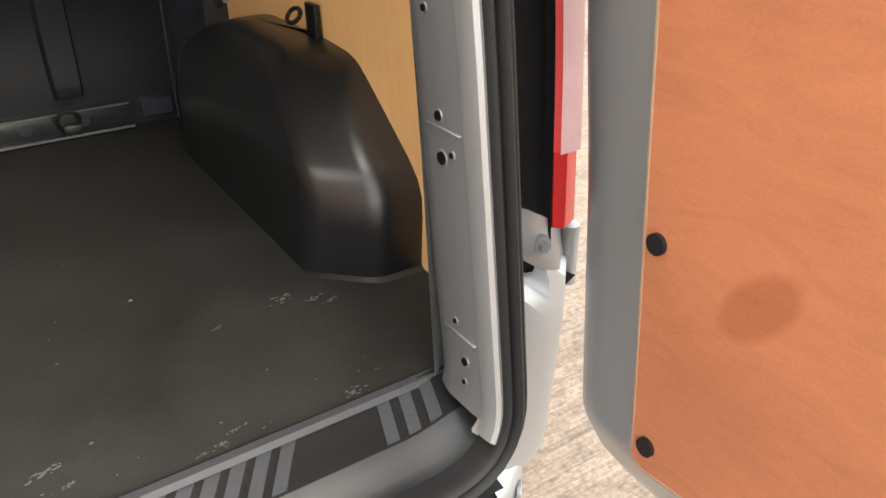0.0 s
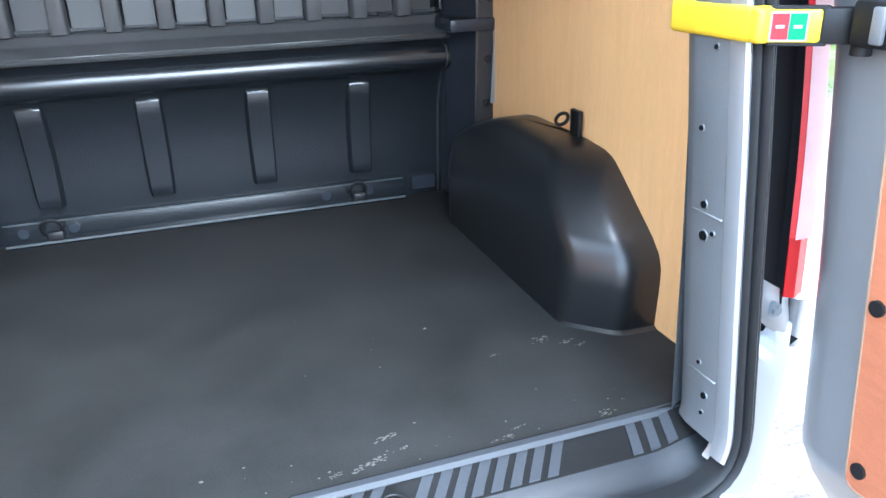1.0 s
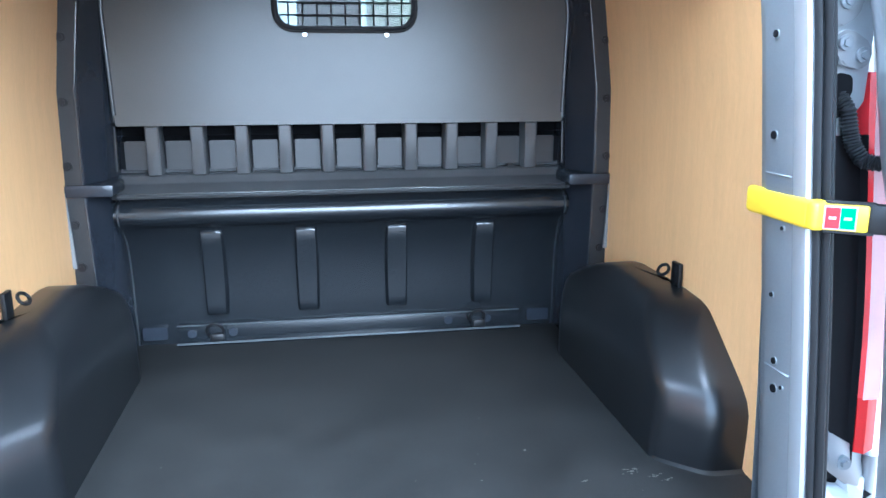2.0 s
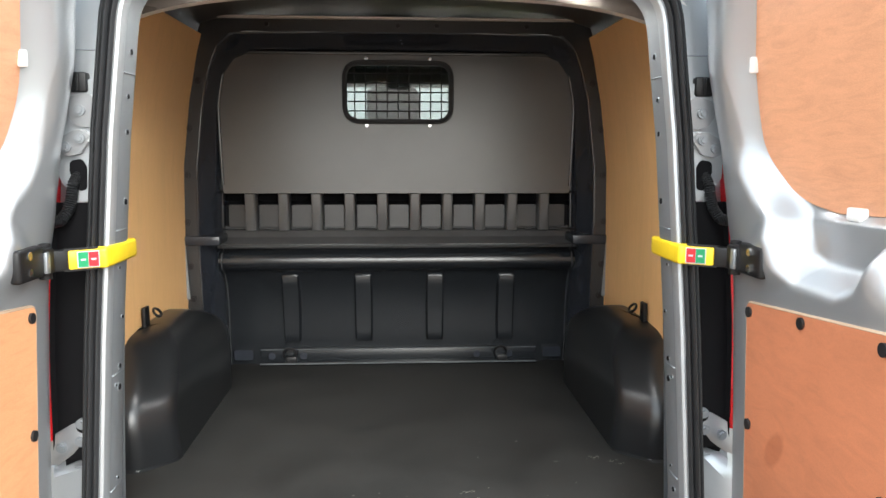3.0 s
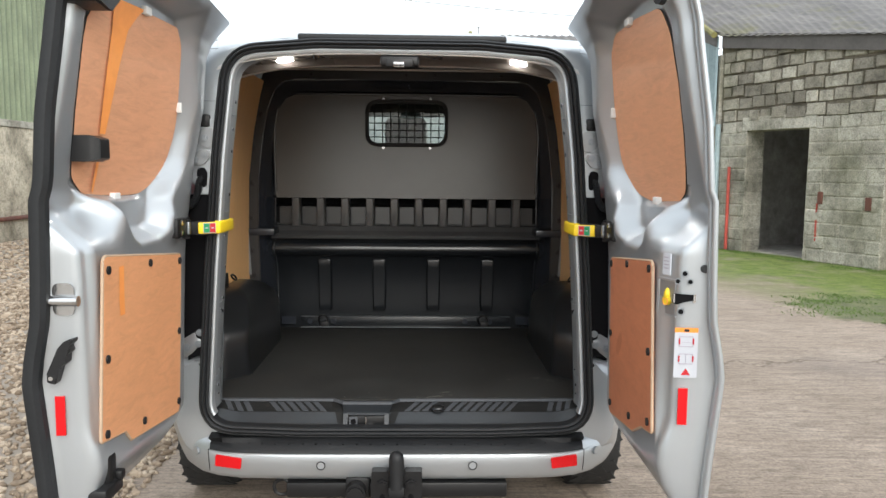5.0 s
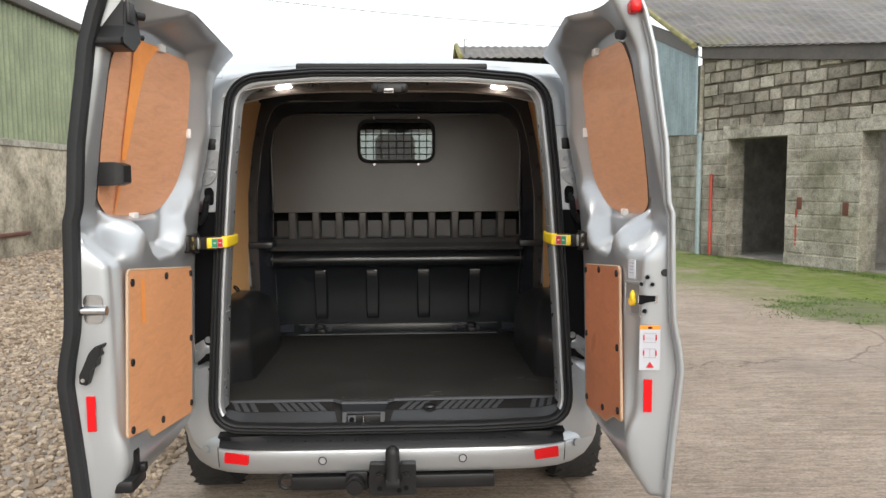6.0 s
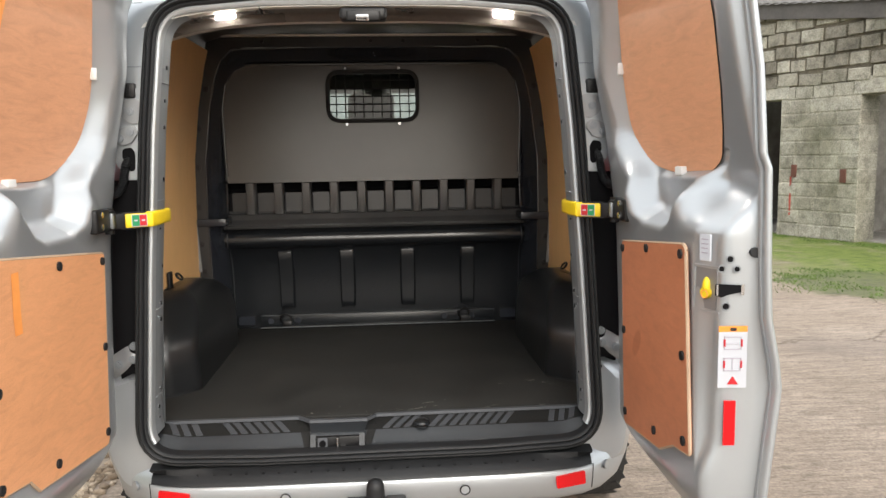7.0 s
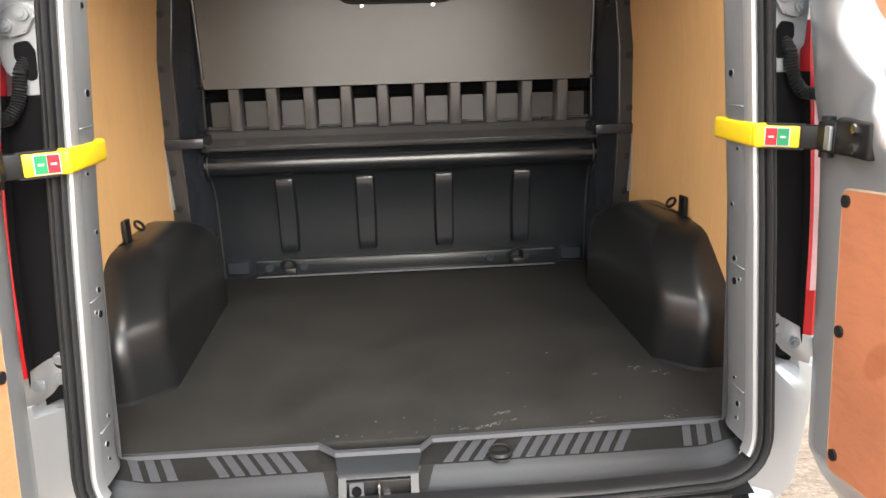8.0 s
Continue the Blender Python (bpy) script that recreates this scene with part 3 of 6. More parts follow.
# wheel arch covers
def wheel_arch(s):
    bm = bmesh.new()
    rings = []
    REAR = [(0.6, 0.262), (0.70, 0.255), (0.75, 0.255), (0.78, 0.272), (0.80, 0.295), (0.85, 0.36), (0.90, 0.425), (0.925, 0.46), (0.94, 0.495), (0.947, 0.55)]
    FRONT = [(0.6, 1.14), (0.75, 1.16), (0.85, 1.15), (0.90, 1.05), (0.925, 0.98), (0.94, 0.92), (0.947, 0.86)]
    INNER = [(0.6, 0.655), (0.72, 0.662), (0.80, 0.67), (0.86, 0.685), (0.90, 0.705), (0.925, 0.728), (0.94, 0.755), (0.947, 0.79)]
    for z in (0.6, 0.606, 0.65, 0.70, 0.74, 0.77, 0.80, 0.83, 0.86, 0.88, 0.90, 0.915, 0.925, 0.934, 0.94, 0.944, 0.947):
        r, f, i = lerp_table(REAR, z), lerp_table(FRONT, z), lerp_table(INNER, z)
        flare = 0.012 if z < 0.603 else 0.0
        cut = 0.095
        pts = rounded([(0.845, r - flare), (i + cut, r - flare), (i, r - flare + cut), (i, f), (0.845, f)], [0, 0.07, 0.07, 0.10, 0], 8)
        rings.append([(s * p[0], p[1], z) for p in pts])
    loft(bm, rings, True)
    bm.faces.new([bm.verts.new(p) for p in rings[-1]])
    part("wheel_arch_cover", bm, ARCHP, van, "smooth black moulded wheel arch cover")
    # lashing ring above it
    ring = part("lashing_bracket", boxed((s * 0.826 - 0.006, 0.60, 0.935), (s * 0.826 + 0.006, 0.645, 1.01), 0.003, 2), BLACK, van, "black lashing ring")
    bm = bmesh.new()
    tube(bm, [(s * 0.806 + s * 0.01 * math.cos(a) - s * 0.015, 0.622 + 0.024 * math.sin(a) + 0.008, 0.990 + 0.012 * math.cos(a)) for a in np.linspace(0, math.tau, 18, endpoint=False)], 0.0045, 7, True)
    part("ring", bm, BLACK, ring)


for s in (-1, 1):
    wheel_arch(s)

# ---- bulkhead: a moulded wall with a grilled window ----
BH = 1.30
UPPER = rounded([(-0.715, 1.34), (0.715, 1.34), (0.725, 1.70), (0.69, 1.90), (0.58, 1.905), (-0.58, 1.905), (-0.69, 1.90), (-0.725, 1.70)], [0.01, 0.01, 0.2, 0.14, 0.1, 0.1, 0.14, 0.2], 8)
WIN = rounded([(-0.211, 1.639), (0.211, 1.639), (0.211, 1.861), (-0.211, 1.861)], 0.058, 8)
bm = plate(bmesh.new(), UPPER, lambda a, b, c: (a, BH + c, b), 0.02, [WIN])
bulkhead = part("bulkhead", bm, BULK, van, "black moulded plastic bulkhead")
# frame walls from the panel out to the flange
UPN = resample(UPPER, 160)
FL_IN = rounded([(-0.775, 0.57), (0.775, 0.57), (0.79, 1.16), (0.785, 1.45), (0.75, 1.72), (0.69, 1.968), (-0.69, 1.968), (-0.75, 1.72), (-0.785, 1.45), (-0.79, 1.16)], [0, 0, 0.1, 0.2, 0.2, 0.16, 0.16, 0.2, 0.2, 0.1], 8)
FL_OUT = rounded([(-0.836, 0.56), (0.836, 0.56), (0.842, 1.16), (0.842, 1.18), (0.842, 1.42), (0.835, 1.46), (0.80, 1.72), (0.752, 2.018), (-0.752, 2.018), (-0.80, 1.72), (-0.835, 1.46), (-0.842, 1.42), (-0.842, 1.18), (-0.842, 1.16)], [0, 0, 0, 0, .03, .03, 0.2, 0.06, 0.06, 0.2, .03, .03, 0, 0], 6)
bm = plate(bmesh.new(), FL_OUT, lambda a, b, c: (a, 1.165 + c, b), 0.02, [FL_IN])
part("flange", bm, FLANGEP, bulkhead, "screwed black bulkhead flange")
# side and top walls of the recess, as a skin between two arched lines
IN_ARC = [(0.73, 0.60), (0.73, 0.9), (0.725, 1.2), (0.72, 1.45), (0.722, 1.70), (0.70, 1.81), (0.65, 1.875), (0.57, 1.903), (0.3, 1.905)]
OUT_ARC = [(0.775, 0.60), (0.782, 0.9), (0.79, 1.2), (0.785, 1.45), (0.752, 1.72), (0.725, 1.83), (0.695, 1.91), (0.64, 1.96), (0.3, 1.968)]
ia = [Vector(p) for p in IN_ARC] + [Vector((-p[0], p[1])) for p in reversed(IN_ARC)]
oa = [Vector(p) for p in OUT_ARC] + [Vector((-p[0], p[1])) for p in reversed(OUT_ARC)]
rows = []
for f in (0, 0.06, 0.12, 0.3, 0.6, 0.88, 0.94, 1.0):
    depth = {0: 1.40, 0.06: 1.32, 0.12: 1.30, 0.3: 1.27, 0.6: 1.22, 0.88: 1.18, 0.94: 1.168, 1.0: 1.166}[f]
    rows.append([(a[0] + (b[0] - a[0]) * f, depth, a[1] + (b[1] - a[1]) * f) for a, b in zip(ia, oa)])
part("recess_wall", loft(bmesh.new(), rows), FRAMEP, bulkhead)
# raised bead round the upper panel, in the pale highlight plastic
bm = bmesh.new()
bead_path = [(p[0], BH - 0.002, p[1]) for p in UPN if p[1] > 1.36]
i0 = max(range(len(bead_path)), key=lambda i: (Vector(bead_path[i]) - Vector(bead_path[i - 1])).length)
tube(bm, bead_path[i0:] + bead_path[:i0], 0.007, 10)
part("panel_bead", bm, BEADP, bulkhead)
# thin tubes added so that the recess edges show highlight lines
for line, y, r in ((OUT_ARC, 1.164, 0.0035), (IN_ARC, 1.312, 0.003)):
    for s in (-1, 1):
        pts = [Vector((s * x, y, z)) for x, z in line if z > 1.19 or y < 1.2]
        dense = [pts[i].lerp(pts[i + 1], k / 6) for i in range(len(pts) - 1) for k in range(6)] + [pts[-1]]
        part("edge_highlight", tube(bmesh.new(), dense, r, 8), BEADP, bulkhead)

# shelf profile across the van: pocket strip, ledge, groove, ridge, and the lower panel
PROF = [(1.302, 1.352), (1.305, 1.342), (1.315, 1.338), (1.42, 1.337), (1.425, 1.30), (1.372, 1.285), (1.372, 1.20), (1.366, 1.188), (1.338, 1.183), (1.331, 1.177), (1.326, 1.160), (1.318, 1.154), (1.258, 1.137),
        (1.252, 1.131), (1.249, 1.126), (1.252, 1.120), (1.258, 1.117), (1.292, 1.114), (1.295, 1.108), (1.292, 1.103), (1.280, 1.101), (1.268, 1.096), (1.259, 1.088), (1.253, 1.078), (1.249, 1.067),
        (1.249, 1.055), (1.254, 1.042), (1.270, 1.026), (1.300, 1.016), (1.330, 0.97), (1.350, 0.91), (1.360, 0.84), (1.364, 0.76), (1.366, 0.69), (1.370, 0.645), (1.372, 0.60)]
rows = [[(x, y, z) for y, z in PROF] for x in np.linspace(-0.735, 0.735, 31)]
# added tubes for the highlight down each lower corner
for s in (-1, 1):
    part("corner_highlight", tube(bmesh.new(), [(s * 0.722, y - 0.002, z) for y, z in PROF[8:]], 0.0035, 8), BEADP, bulkhead)
# two more added tubes for the highlights along the ledge
for y, z, r in ((1.371, 1.197, 0.003), (1.252, 1.133, 0.003)):
    part("shelf_highlight", rod(bmesh.new(), (-0.72, y - 0.003, z), (0.72, y - 0.003, z), r, None, 8), BEADP, bulkhead)
# shade inside the pocket slots is put into this near-black back sheet
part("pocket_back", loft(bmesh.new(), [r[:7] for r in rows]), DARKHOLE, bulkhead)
part("shelf_ledge", loft(bmesh.new(), [r[6:17] for r in rows]), SHELFP, bulkhead, "moulded shelf ledge")
part("lower_panel", loft(bmesh.new(), [r[16:] for r in rows]), LINER, bulkhead, "rounded ridge and curved lower panel")
for s in (-1, 1):
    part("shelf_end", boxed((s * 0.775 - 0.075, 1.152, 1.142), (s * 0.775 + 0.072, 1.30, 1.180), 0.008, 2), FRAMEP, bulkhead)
# pocket frames and upper ribs
for k in range(10):
    x = -0.613 + k * 0.1362
    bm = bmesh.new()
    w0, w1 = 0.0195, 0.0235
    rows = []
    for z, y in ((1.184, 1.318), (1.192, 1.312), (1.30, 1.308), (1.336, 1.306), (1.338, 1.33)):
        rows.append([(x - w1, 1.375, z), (x - w0 - 0.001, y + 0.004, z), (x - w0 + 0.004, y, z), (x + w0 - 0.004, y, z), (x + w0 + 0.001, y + 0.004, z), (x + w1, 1.375, z)])
    loft(bm, rows)
    part("upper_rib", bm, RIBP, bulkhead)
for k in range(11):
    x0, x1 = -0.613 + (k - 1) * 0.1362 + 0.029, -0.613 + k * 0.1362 - 0.026
    x0, x1 = max(x0, -0.71), min(x1, 0.71)
    lp = rounded([(x0, 1.196), (x1, 1.196), (x1, 1.288), (x0, 1.288)], 0.006, 3)
    part("pocket_panel", plate(bmesh.new(), lp, lambda a, b, c: (a, 1.363 + c, b), 0.012), POCKET, bulkhead)
for x in (-0.27, 0.0, 0.27, 0.48):
    part("shelf_clip", boxed((x + 0.06, 1.345, 1.182), (x + 0.085, 1.365, 1.194), 0.002, 1), BLACK, bulkhead)
# lower ribs: tapered pads
for x in (-0.456, -0.152, 0.152, 0.456):
    bm = bmesh.new()
    rows = []
    for z, y, w in ((1.016, 1.345, 0.0335), (1.016, 1.327, 0.034), (1.000, 1.306, 0.035), (0.992, 1.303, 0.035), (0.95, 1.313, 0.0355), (0.87, 1.328, 0.036), (0.80, 1.333, 0.0355), (0.74, 1.333, 0.034), (0.716, 1.334, 0.033), (0.706, 1.342, 0.032), (0.70, 1.37, 0.032)):
        d = 1.385
        rows.append([(x - w - 0.007, d, z), (x - w, y + 0.006, z), (x - w + 0.005, y, z), (x + w - 0.005, y, z), (x + w, y + 0.006, z), (x + w + 0.007, d, z)])
    loft(bm, rows)
    part("lower_rib", bm, LINER, bulkhead)
# screwed angle along the floor with lashing rings
bm = box(bmesh.new(), (-0.594, 1.332, 0.600), (0.594, 1.375, 0.611), 0.003, 2)
box(bm, (-0.594, 1.350, 0.600), (0.594, 1.364, 0.667), 0.003, 2)
strip = part("floor_angle", bm, LINER, bulkhead, "black steel floor angle with screws")
# highlights on the angle's two edges, painted as pale strips
part("angle_edge", boxed((-0.594, 1.328, 0.606), (0.594, 1.333, 0.613), 0.0015, 1), ANGLEDGE, strip)
part("angle_edge", boxed((-0.594, 1.347, 0.6655), (0.594, 1.352, 0.6695), 0.0015, 1), ANGLEDGE, strip)
for x in (-0.545, -0.41, 0.335, 0.475):
    bm = disc(bmesh.new(), (x, 1.348, 0.640), (0, 1, 0), 0.015, 0.007)
    disc(bm, (x, 1.344, 0.640), (0, 1, 0), 0.009, 0.007, 6)
    part("screw", bm, FRAMEP, strip)
for x in (-0.468, 0.437):
    bm = bmesh.new()
    tube(bm, [(x + 0.027 * math.cos(a), 1.333 - 0.012 * math.sin(a), 0.652 + 0.027 * math.sin(a)) for a in np.linspace(0, math.tau, 22, endpoint=False)], 0.005, 8, True)
    box(bm, (x - 0.016, 1.328, 0.611), (x + 0.03, 1.352, 0.640), 0.006, 2)
    part("lashing_ring", bm, BLACK, strip)
for s in (-1, 1):
    lp = rounded([(s * 0.625, 0.622), (s * 0.705, 0.622), (s * 0.705, 0.666), (s * 0.625, 0.666)], 0.008, 3)
    bm = plate(bmesh.new(), lp, lambda a, b, c: (a, 1.352 + c, b), 0.02)
    part("corner_boss", bm, FRAMEP, bulkhead)
# flange screws
for s in (-1, 1):
    for x, z in ((0.815, 0.93), (0.822, 1.06), (0.825, 1.235), (0.818, 1.42), (0.805, 1.60), (0.765, 1.78)):
        bm = disc(bmesh.new(), (s * x, 1.163, z), (0, 1, 0), 0.013, 0.006)
        disc(bm, (s * x, 1.159, z), (0, 1, 0), 0.007, 0.006, 6)
        part("flange_screw", bm, BLACK, bulkhead)
for x in (-0.5, 0.0, 0.15, 0.5):
    part("flange_screw", disc(bmesh.new(), (x, 1.163, 1.993), (0, 1, 0), 0.008, 0.006), BLACK, bulkhead)

# grilled window
rim_o = rounded([(-0.225, 1.625), (0.225, 1.625), (0.225, 1.875), (-0.225, 1.875)], 0.07, 8)
rim_i = rounded([(-0.207, 1.643), (0.207, 1.643), (0.207, 1.857), (-0.207, 1.857)], 0.056, 8)
bm = plate(bmesh.new(), rim_o, lambda a, b, c: (a, BH - 0.014 + c, b), 0.016, [rim_i])
bmesh.ops.bevel(bm, geom=[e for e in bm.edges if len(e.link_faces) == 2 and e.calc_face_angle(0) > 1.2 and all(v.co.y < BH - 0.01 for v in e.verts)], offset=0.004, segments=2, affect="EDGES")
win = part("bulkhead_window", bm, RUBBER, van, "small grilled window in the bulkhead")
bm = bmesh.new()
tube(bm, [(p[0] * 0.98, BH - 0.014, 1.75 + (p[1] - 1.75) * 0.97) for p in rim_o], 0.006, 8, True)
part("rim_bead", bm, BLACK, win)
bm = plate(bmesh.new(), rim_i, lambda a, b, c: (a * 1.02, BH + 0.008 + c, b), 0.004)
gl = part("pane", bm, GLASS, win, "dark tinted glass pane")
gl.visible_shadow = False
for k in range(9):
    x = -0.176 + k * 0.044
    part("bar", rod(bmesh.new(), (x, BH - 0.012, 1.645), (x, BH - 0.012, 1.855), 0.0026, None, 8), BLACK, win)
for k in range(5):
    z = 1.675 + k * 0.0375
    part("bar", rod(bmesh.new(), (-0.205, BH - 0.017, z), (0.205, BH - 0.017, z), 0.0026, None, 8), BLACK, win)
for x in (-0.128, 0.128):
    for z in (1.617, 1.883):
        bm = disc(bmesh.new(), (x, BH - 0.006, z), (0, 1, 0), 0.0075, 0.012)
        part("window_screw", bm, STEEL, win)

# ---- sill: plastic threshold with a notch and raised slanted bars ----
LIP = [(-0.80, 0.0), (-0.254, -0.004), (-0.214, -0.044), (-0.026, -0.046), (0.004, -0.006), (0.80, 0.0)]
def lip_y(x):
    return lerp_table(LIP, x)


SILL = [(0.0, 0.604), (-0.012, 0.604), (-0.016, 0.598), (-0.022, 0.592), (-0.066, 0.582), (-0.084, 0.575), (-0.10, 0.562), (-0.114, 0.545), (-0.13, 0.536), (-0.15, 0.536)]
rows = []
xs = sorted(set(list(np.linspace(-0.715, 0.715, 60)) + [a for a, _ in LIP[1:-1]]))
for x in xs:
    row = []
    for k, (y, z) in enumerate(SILL):
        f = max(0.0, 1 - k / 4)
        yy = y + lip_y(x) * f if k < 4 else y
        if k >= 4:
            yy = min(yy, lip_y(x) - 0.022 - 0.004 * (k - 3)) if k < 5 else yy
        edge = smooth01((abs(x) - 0.60) / 0.11)
        row.append((x, yy, z + 0.035 * edge * (k / 9)))
    rows.append(row)
sill = part("sill", loft(bmesh.new(), [r[5:] for r in rows]), SILLM, van, "dark plastic sill with slanted raised bars")
part("sill_top", loft(bmesh.new(), [r[:6] for r in rows]), SILLTOP, sill, "matt worn top of the sill")
part("sill_edge", loft(bmesh.new(), [[(x, lip_y(x) - 0.004, 0.6062), (x, lip_y(x) - 0.017, 0.606), (x, lip_y(x) - 0.022, 0.598)] for x in xs]), SILLBAR, sill, "raised grey edge strip")


def sill_z(y):
    return lerp_table([(-0.125, 0.540), (-0.10, 0.562), (-0.084, 0.575), (-0.066, 0.582), (-0.022, 0.592)], y)


def sill_bar(x, w, lean, top=-0.019, low=-0.080):
    bm = bmesh.new()
    a = [(x, top), (x + w, top), (x + w + lean, low), (x + lean, low)]
    def lift(p):
        return 0.035 * smooth01((abs(p[0]) - 0.60) / 0.11) * lerp_table([(-0.084, 0.556), (-0.066, 0.444), (-0.022, 0.333), (-0.012, 0.111)], p[1])

    rows = [[(p[0], p[1], sill_z(p[1]) + lift(p) + h) for p in a] for h in (-0.002, 0.0032)]
    loft(bm, rows, True, False, True)
    part("raised_bar", bm, SILLBAR, sill, "", False)


for first, step_x, count, w, lean in ((-0.676, 0.036, 3, 0.021, 0.030), (-0.504, 0.0335, 6, 0.021, 0.040), (0.066, 0.034, 3, 0.020, -0.042), (0.215, 0.0335, 8, 0.020, -0.040), (0.590, 0.034, 3, 0.019, -0.018)):
    for k in range(count):
        sill_bar(first + k * step_x, w, lean)
bm = disc(bmesh.new(), (0.152, -0.072, 0.583), (0, 0.30, 1), 0.025, 0.008, 28)
plug = part("sill_plug", bm, SILLM, sill)
part("plug_ring", tube(bmesh.new(), [(0.152 + 0.026 * math.cos(a), -0.072 + 0.025 * math.sin(a), 0.5865 + 0.0075 * math.sin(a)) for a in np.linspace(0, math.tau, 28, endpoint=False)], 0.002, 6, True), BLACK, plug)
# latch housing: a shallow ramp under the notch, its front open over a black pocket
rows = [[(x0, y, z), (x0 * 0.7 + x1 * 0.3, y, z), (x0 * 0.3 + x1 * 0.7, y, z), (x1, y, z)] for x0, x1, y, z in ((-0.216, -0.022, -0.060, 0.5985), (-0.206, -0.034, -0.112, 0.5835), (-0.204, -0.036, -0.119, 0.580), (-0.203, -0.037, -0.123, 0.575))]
part("latch_ramp", loft(bmesh.new(), rows), SILLM, sill)
for x0, x1 in ((-0.206, -0.189), (-0.051, -0.034)):
    part("latch_cheek", loft(bmesh.new(), [[(x0, -0.110, 0.580), (x0, -0.150, 0.530)], [(x0, -0.122, 0.579), (x0, -0.152, 0.532)], [(x1, -0.122, 0.579), (x1, -0.152, 0.532)], [(x1, -0.095, 0.578), (x1, -0.12, 0.530)]]), SILLM, sill)
lt = part("lower_latch", boxed((-0.191, -0.128, 0.526), (-0.049, -0.096, 0.572), 0.004, 2), BLACK, van, "steel lower door latch in a black pocket")
plate_bm = plate(bmesh.new(), rounded([(-0.183, 0.534), (-0.152, 0.534), (-0.152, 0.570), (-0.183, 0.570)], 0.005, 3), lambda a, b, c: (a, -0.142 + 0.35 * (b - 0.534) + c, b), 0.008)
part("latch_plate", plate_bm, SILLBAR, lt)
part("latch_eye", disc(bmesh.new(), (-0.1675, -0.1345, 0.553), (0, 1, 0), 0.0105, 0.009), DARKHOLE, lt)
part("latch_post", boxed((-0.122, -0.152, 0.528), (-0.116, -0.126, 0.575), 0.002, 1), STEEL, lt)
part("latch_tongue", boxed((-0.112, -0.146, 0.530), (-0.094, -0.126, 0.544), 0.003, 2), STEEL, lt)
part("latch_base_strip", boxed((-0.150, -0.142, 0.529), (-0.124, -0.126, 0.536), 0.002, 1), STEEL, lt)
for c0, c1 in ((-0.249, -0.213), (0.014, -0.028)):
    rows = []
    for y in (-0.024, -0.045, -0.066, -0.084, -0.10, -0.125):
        c = c0 + (c1 - c0) * (-y - 0.024) / 0.101
        rows.append([(c - 0.014, y, sill_z(y) + 0.0015), (c + 0.014, y, sill_z(y) + 0.0015)])
    part("ramp_groove", loft(bmesh.new(), rows), SILLTOP, sill, "", False)

# ---- bumper, step, tow bar ----
PLAN = [(0.0, -0.225), (0.40, -0.222), (0.58, -0.212), (0.68, -0.185), (0.76, -0.135), (0.83, -0.06), (0.882, 0.04), (0.915, 0.16), (0.925, 0.40)]
plan = [(-x, y) for x, y in reversed(PLAN[1:])] + PLAN
plan = [tuple(v) for v in plan]
BSEC = [(0.14, 0.495), (0.02, 0.466), (0.006, 0.460), (0.0, 0.450), (0.004, 0.415), (0.016, 0.375), (0.03, 0.355), (0.06, 0.345), (0.12, 0.343)]
rows = []
for i, (x, y) in enumerate(plan):
    a, b = plan[max(0, i - 1)], plan[min(len(plan) - 1, i + 1)]
    t = Vector((b[0] - a[0], b[1] - a[1])).normalized()
    nx, ny = -t[1], t[0]
    end = smooth01((abs(x) - 0.70) / 0.12)
    rows.append([(x + nx * o, y + ny * o, z + (0.020 * end * (1 - k / 8) if k < 4 else 0.022 * smooth01((abs(x) - 0.78) / 0.12) * (k - 3) / 5)) for k, (o, z) in enumerate(BSEC)])
bumper = part("bumper", loft(bmesh.new(), rows), SILVER, van, "silver painted rear bumper")
pad_rows = []
for x in np.linspace(-0.70, 0.70, 29):
    y = lerp_table([(a, b) for a, b in plan], x)
    pad_rows.append([(x, -0.10, 0.520), (x, -0.13, 0.512), (x, -0.17, 0.503), (x, y + 0.03, 0.484), (x, y + 0.008, 0.474), (x, y + 0.0005, 0.461)])
for s in (-1, 1):
    rows = []
    for x in np.linspace(0.695, 0.93, 10):
        y = lerp_table(PLAN, x)
        rows.append([(s * x, y + 0.15, 0.535), (s * x, y + 0.10, 0.528), (s * x, y + 0.03, 0.492), (s * x, y + 0.008, 0.478), (s * x, y + 0.001, 0.463)])
    part("corner_ledge", loft(bmesh.new(), rows), SILVER, bumper)
    part("bumper_joint", tube(bmesh.new(), [(s * 0.70, lerp_table(PLAN, 0.70) - 0.0005 + dy, z) for dy, z in ((0.0, 0.462), (0.0, 0.45), (0.004, 0.415), (0.016, 0.375))], 0.0015, 6), BLACK, bumper)
part("step_pad", loft(bmesh.new(), pad_rows), RUBBER, bumper, "black ribbed step pad")
for k in range(27):
    x = -0.65 + k * 0.05
    y = lerp_table([(a, b) for a, b in plan], x)
    part("stud", disc(bmesh.new(), (x, y + 0.035, 0.487), (0, -0.4, 1), 0.005, 0.004, 8), BLACK, bumper)
